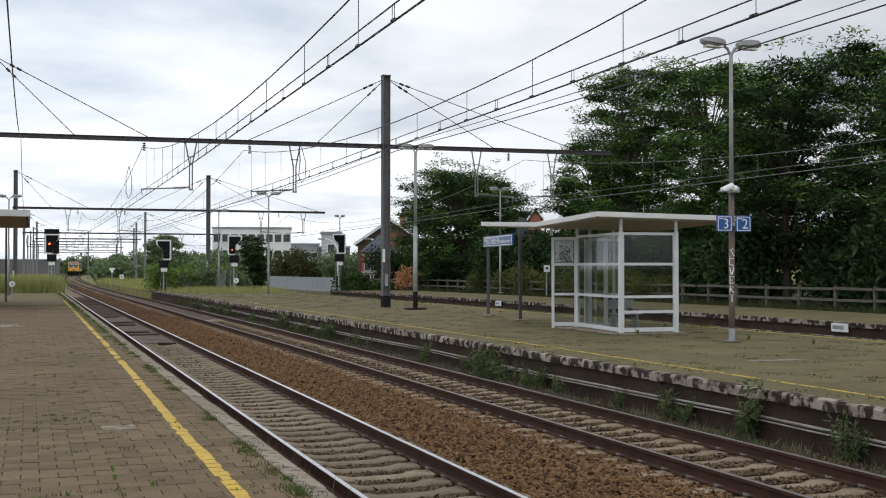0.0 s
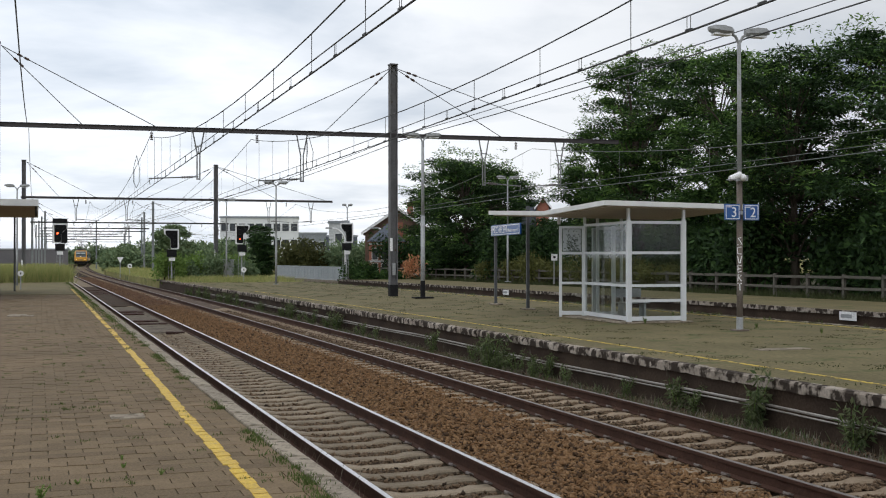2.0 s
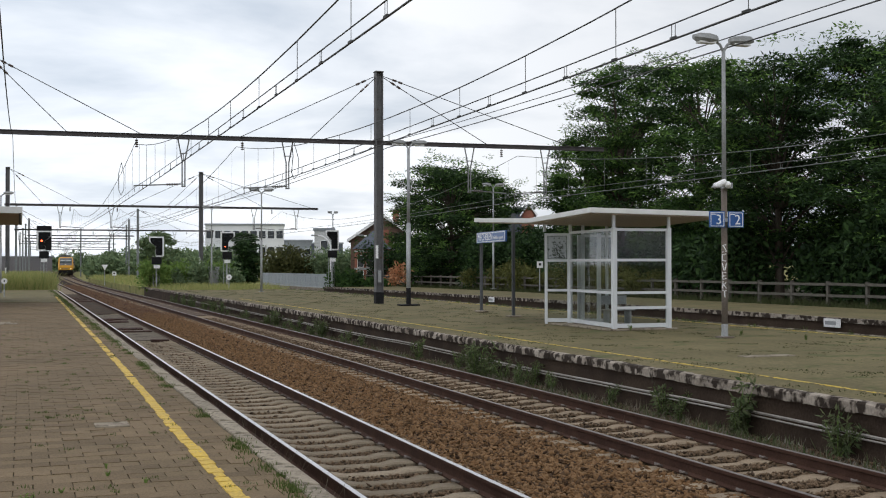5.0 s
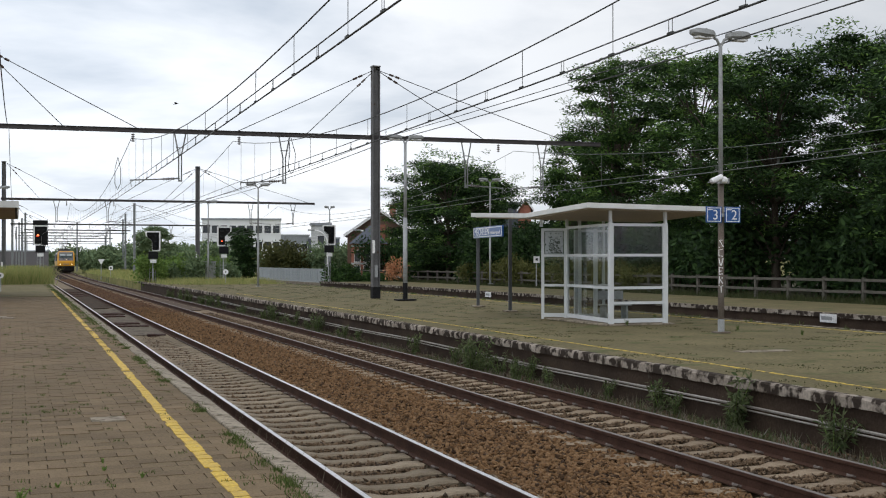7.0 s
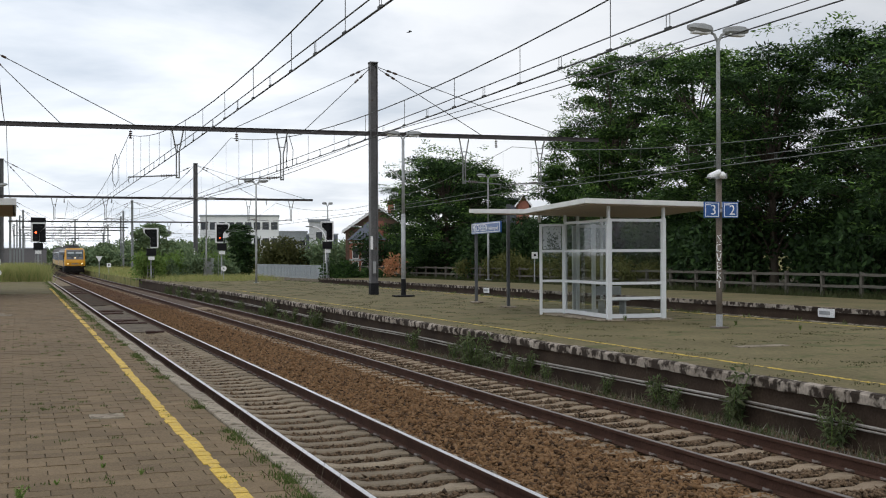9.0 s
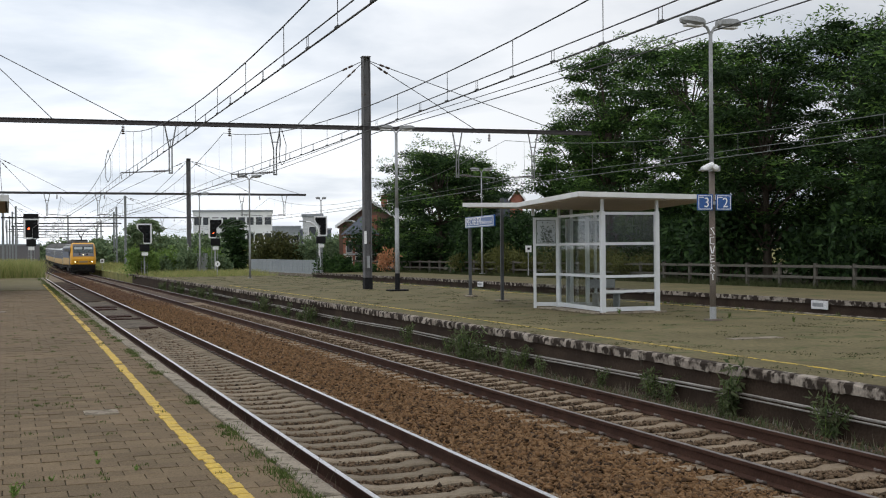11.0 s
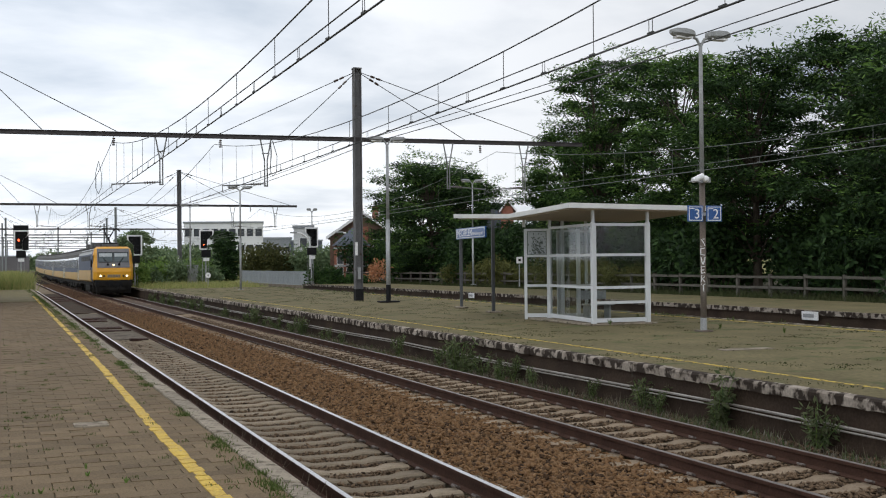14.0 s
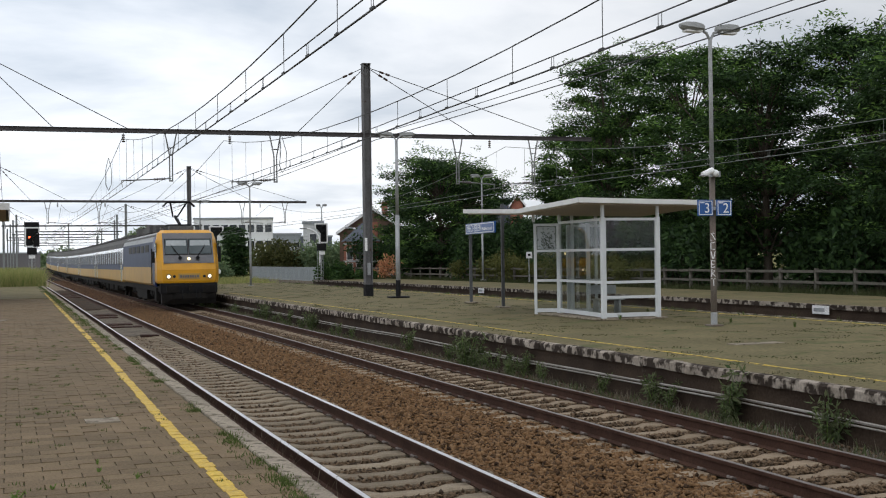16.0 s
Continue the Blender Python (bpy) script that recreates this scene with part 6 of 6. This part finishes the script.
    clumps = [(1.72, 14.4, 0.8), (1.6, 14.2, 0.35), (1.74, 12.2, 0.66), (1.7, 16.4, 0.6), (1.72, 16.0, 0.45), (1.6, 20.4, 0.4), (1.7, 18.2, 0.35), (1.74, 21.6, 0.5)]
    clumps += [(rng2.uniform(1.3, 1.7), 21 + 62 * rng2.random() ** 1.3, rng2.uniform(0.3, 0.75)) for _ in range(44)]
    for k, (o, y, h) in enumerate(clumps):
        x, z = line(y, o)
        weed(x, y, z - 0.22, h, 400 + k, M["leaf_weed"])
    for k, (x, y) in enumerate(((0.02, 8.9), (0.7, 10.4), (0.68, 10.0), (0.95, 9.6), (0.3, 9.4))):
        weed(x, y, PZ - 0.01, 0.05 if k else 0.11, 430 + k, M["leaf_light"], "small green weed in a paving joint")
    for k, (x, y) in enumerate(((16.6, 24.1), (16.9, 22.0), (17.5, 29.5), (15.1, 26.9))):
        weed(x, y, PZ, 0.14, 440 + k, M["leaf_moss"], "small weed on the island platform")


def ballast():
    flat = lambda z: (lambda o: np.full_like(o, z))
    stones("ballast_stones", "rust-brown ballast stones between the tracks", (T1 + 0.95, T2 - 0.86), 7, 62, 56000, M["stones"], 0.040, lambda o: -0.205 + 0.03 * np.exp(-((o - (T1 + T2) / 2) / 0.7) ** 2))
    stones("ballast_stones", "rust-brown ballast between the far tracks", (T1 + 0.95, T2 - 0.86), 56, 170, 15000, M["stones_far"], 0.085, lambda o: np.full_like(o, -0.225))
    stones("ballast_stones", "dusty ballast stones between the near rails", (T1 - 0.68, T1 + 0.68), 7, 45, 17000, M["stones_grey"], 0.031, flat(-0.226), between_sleepers(5.3))
    stones("ballast_stones", "dusty ballast stones between the second rails", (T2 - 0.68, T2 + 0.68), 7, 55, 18000, M["stones_grey"], 0.032, flat(-0.2), between_sleepers(6.0))
    stones("ballast_stones", "grey ballast stones by the platform wall", (T2 + 0.86, P2_EDGE), 7, 60, 16000, M["stones_grey"], 0.03, flat(-0.21))


def between_sleepers(first):
    """Moves stones into the gaps between the sleepers."""
    def shift(y):
        k = (y - first) / 0.568
        return first + 0.568 * (np.floor(k) + 0.25 + 0.5 * (k - np.floor(k)))
    return shift


def pavers(parent):
    """Brick courses of the near platform, laid across it in running bond."""
    bw, bl, j = 0.30, 0.215, 0.009
    me = mesh_of("paver", box(NB(), -bw / 2 + j / 2, bw / 2 - j / 2, -bl / 2 + 0.0015, bl / 2 - 0.0015, -0.05, 0.0, 0.003), M["paver"])
    rng = random.Random(3)
    n = 0
    bm = NB()
    row = 0
    y = -9.84
    while y < 60:
        edge = line(y)[0] + P1_EDGE - 0.2
        x = edge - (bw / 2 if row % 2 else 0) - bw / 2
        if row % 2:
            box(bm, edge - bw / 2 + 0.004, edge - 0.004, y - bl / 2 + 0.003, y + bl / 2 - 0.003, PZ - 0.05 + line(y)[1], PZ - 0.001 + line(y)[1])
        while x > (-1.6 - 0.02 * y if y > 3 else -5.0):
            z = PZ + rng.uniform(-0.004, 0.003) + line(y)[1]
            if n < 300 and y > 8.4 and x > -0.7:
                ob = new("paver", me)
                ob.matrix_world = pose(x, y, z, rng.uniform(-0.5, 0.5), rng.uniform(-0.5, 0.5), rng.uniform(-0.6, 0.6))
                ob.parent = parent
                n += 1
            else:
                g = rng.uniform(0.0025, 0.006)
                box(bm, x - bw / 2 + g, x + bw / 2 - g, y - bl / 2 + 0.003, y + bl / 2 - 0.003, PZ - 0.05 + line(y)[1], z)
            x -= bw
        row += 1
        y += bl
    tagged(part("paving", bm, M["paver_rest"]), "brick paving of the platform farther off", "paving", kind="stuff")

# ---- the place ----
# pale base stands in for the sky mirrored in the coach windows
M["t_window"] = material("sky_pale_coach_window", (0.22, 0.25, 0.28), (0.30, 0.33, 0.36), 0.8, 0.04, 0.0, 0)

# lighter copy of the locust leaves: highlights on the crowns, painted by colour
M["leaf_spray"] = island_material("toplit_locust_leaves", (0.05, 0.105, 0.02), (0.15, 0.25, 0.055), 0.75, 0.3, (0.09, 0.17, 0.035))
M["brown_brick"] = material("brown_brickwork", (0.15, 0.095, 0.07), (0.115, 0.075, 0.058), 1.5, 0.9, 0, 0.3, 14)
M["shed_grey"] = material("dull_shed_cladding", (0.13, 0.125, 0.135), (0.17, 0.16, 0.165), 0.15, 0.8, 0, 0.1, 5)
M["render_white"] = material("white_cladding", (0.72, 0.73, 0.73), (0.64, 0.65, 0.66), 0.3, 0.7, 0, 0.0, 5, grain=0.05)
M["straw_pale"] = island_material("pale_litter", (0.26, 0.24, 0.21), (0.16, 0.14, 0.115), 0.9, 0.1)
M["canopy_under"] = material("brown_boards", (0.46, 0.33, 0.24), (0.38, 0.27, 0.19), 1, 0.7, 0, 0.1, 20, stretch=(8, 1, 1))
M["conduit"] = material("pale_conduit", (0.34, 0.32, 0.29), (0.22, 0.2, 0.175), 1.2, 0.8, 0, 0.1, world=True)
M["leaf_hedge"] = island_material("yellow_green_leaves", (0.13, 0.13, 0.035), (0.075, 0.085, 0.025), 0.8, 0.2)
M["leaf_olive"] = island_material("olive_leaves", (0.085, 0.085, 0.025), (0.05, 0.06, 0.02), 0.8, 0.2)
M["leaf_weed"] = island_material("grey_green_weeds", (0.045, 0.075, 0.025), (0.08, 0.115, 0.04), 0.8, 0.25, (0.11, 0.12, 0.06))
M["straw_grey"] = island_material("dry_stalks", (0.20, 0.17, 0.13), (0.12, 0.10, 0.07), 0.9, 0.1)
M["leaf_moss"] = island_material("moss", (0.055, 0.085, 0.02), (0.10, 0.13, 0.035), 0.9, 0.1)
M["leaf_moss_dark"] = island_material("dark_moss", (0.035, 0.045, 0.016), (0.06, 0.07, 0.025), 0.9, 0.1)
M["paver_rest"] = material("clay_paver_rest", (0.170, 0.122, 0.073), (0.128, 0.094, 0.056), 0.7, 0.9, 0, 0.25, 60, world=True)
shelter()
station_sign()
track_numbers()
lamp_post(15.75, 47.4, PZ - 0.03, 7.05, M["galv"], M["galv"], "pale double-headed platform lamp", r=0.1, dark_foot=True)
lamp_post(15.3, 77.6, PZ - 0.1, 6.9, M["lamp_grey"], M["lamp_grey"], "slim double-headed platform lamp")
lamp_post(31.0, 74.5, PZ, 7.3, M["galv"], M["galv"], "slim lamp on the far platform")
lamp_post(-1.3, 85.0, PZ - 0.2, 6.9, M["lamp_grey"], M["lamp_grey"], "slim double-headed lamp past the canopy")
signal(1.89, 106, PZ - 0.3, 5.1, 1, -1, backing=True, label="railway signal showing red, with black backing board")
signal(10.9, 101, PZ - 0.2, 4.55, 9, 1, label="dark railway signal with white border")
signal(16.9, 101, PZ - 0.2, 5.0, 2, -1, label="railway signal with one small red lamp lit")
signal(25.3, 97, PZ - 0.2, 5.1, 9, 1, label="dark railway signal by the far track", w=0.9)
fence()
# right-hand trees take darker leaves and fewer sprays: deep shade in the colour
for k, (x, y, h, sp, sd) in enumerate(((36.5, 38, 11.5, 5.0, 3), (39.5, 45, 12.9, 5.4, 4), (36.8, 50, 12.5, 4.4, 9), (38.0, 56, 14.0, 5.0, 5), (40.5, 63, 15.3, 5.4, 6), (37.5, 68, 14.9, 4.4, 7), (42.5, 74, 16.9, 4.8, 8), (41.3, 80, 12.0, 4.4, 10))):
    tree(x, y, PZ - 0.15, h, sp, "tall dark green locust tree with feathery leaves behind the fence", sd, M["leaf"] if k > 2 and k % 2 else M["leaf_dark"], 96 if k < 4 else 74, 330, 0.4 if k == 7 else 0.2, (0.27, 0.085), clump=1.05, sprays=20 if k < 3 else 40)
# back row added in dark leaves to deepen the shade behind the first
for k, (x, y, h, sp, sd) in enumerate(((46.0, 44, 10.0, 5.0, 31), (47.0, 55, 11.0, 5.0, 32))):
    tree(x, y, PZ - 0.15, h, sp, "dark tree standing behind the first row", sd, M["leaf_dark"], 80, 200, 0.08, (0.34, 0.14))
for k, (x, y, h, sp, sd) in enumerate(((35.6, 95, 10.4, 4.8, 21), (38.0, 106, 11.6, 5.4, 22), (41.0, 101, 10.4, 3.6, 23))):
    tree(x, y, PZ - 0.15, h, sp, "broad rounded dark green tree behind the fence", sd, M["leaf_dark"], 110, 300, 0.08, (0.28, 0.10), sprays=26)
# bushes added in dark leaves to fill the near-black shade under the crowns
for k in range(17):
    y = 36 + k * 5.2
    bush(35.4 + 1.4 * (k % 3), y, PZ - 0.15, 6.0, 3.2 + 0.8 * (k % 2), "dark undergrowth behind the fence", 60 + k, M["leaf_dark"], 26, 150, (0.34, 0.16), depth=3.0)
lamp_post(15.4, 100.0, PZ - 0.2, 6.9, M["lamp_grey"], M["lamp_grey"], "slim double-headed lamp near the platform end")
lamp_post(25.6, 98.0, PZ - 0.2, 6.5, M["galv"], M["galv"], "slim pale lamp by the far track", arm=0.35)
details()
flyer, flyer_wings = bird()
loco = locomotive()
first = coach()
coaches = [first] + [copy_thing(first, pose(8.1, 130 + 27 * k, 0)) for k in range(N_COACH - 1)]
ballast()
pavers(platform_1)
motions()
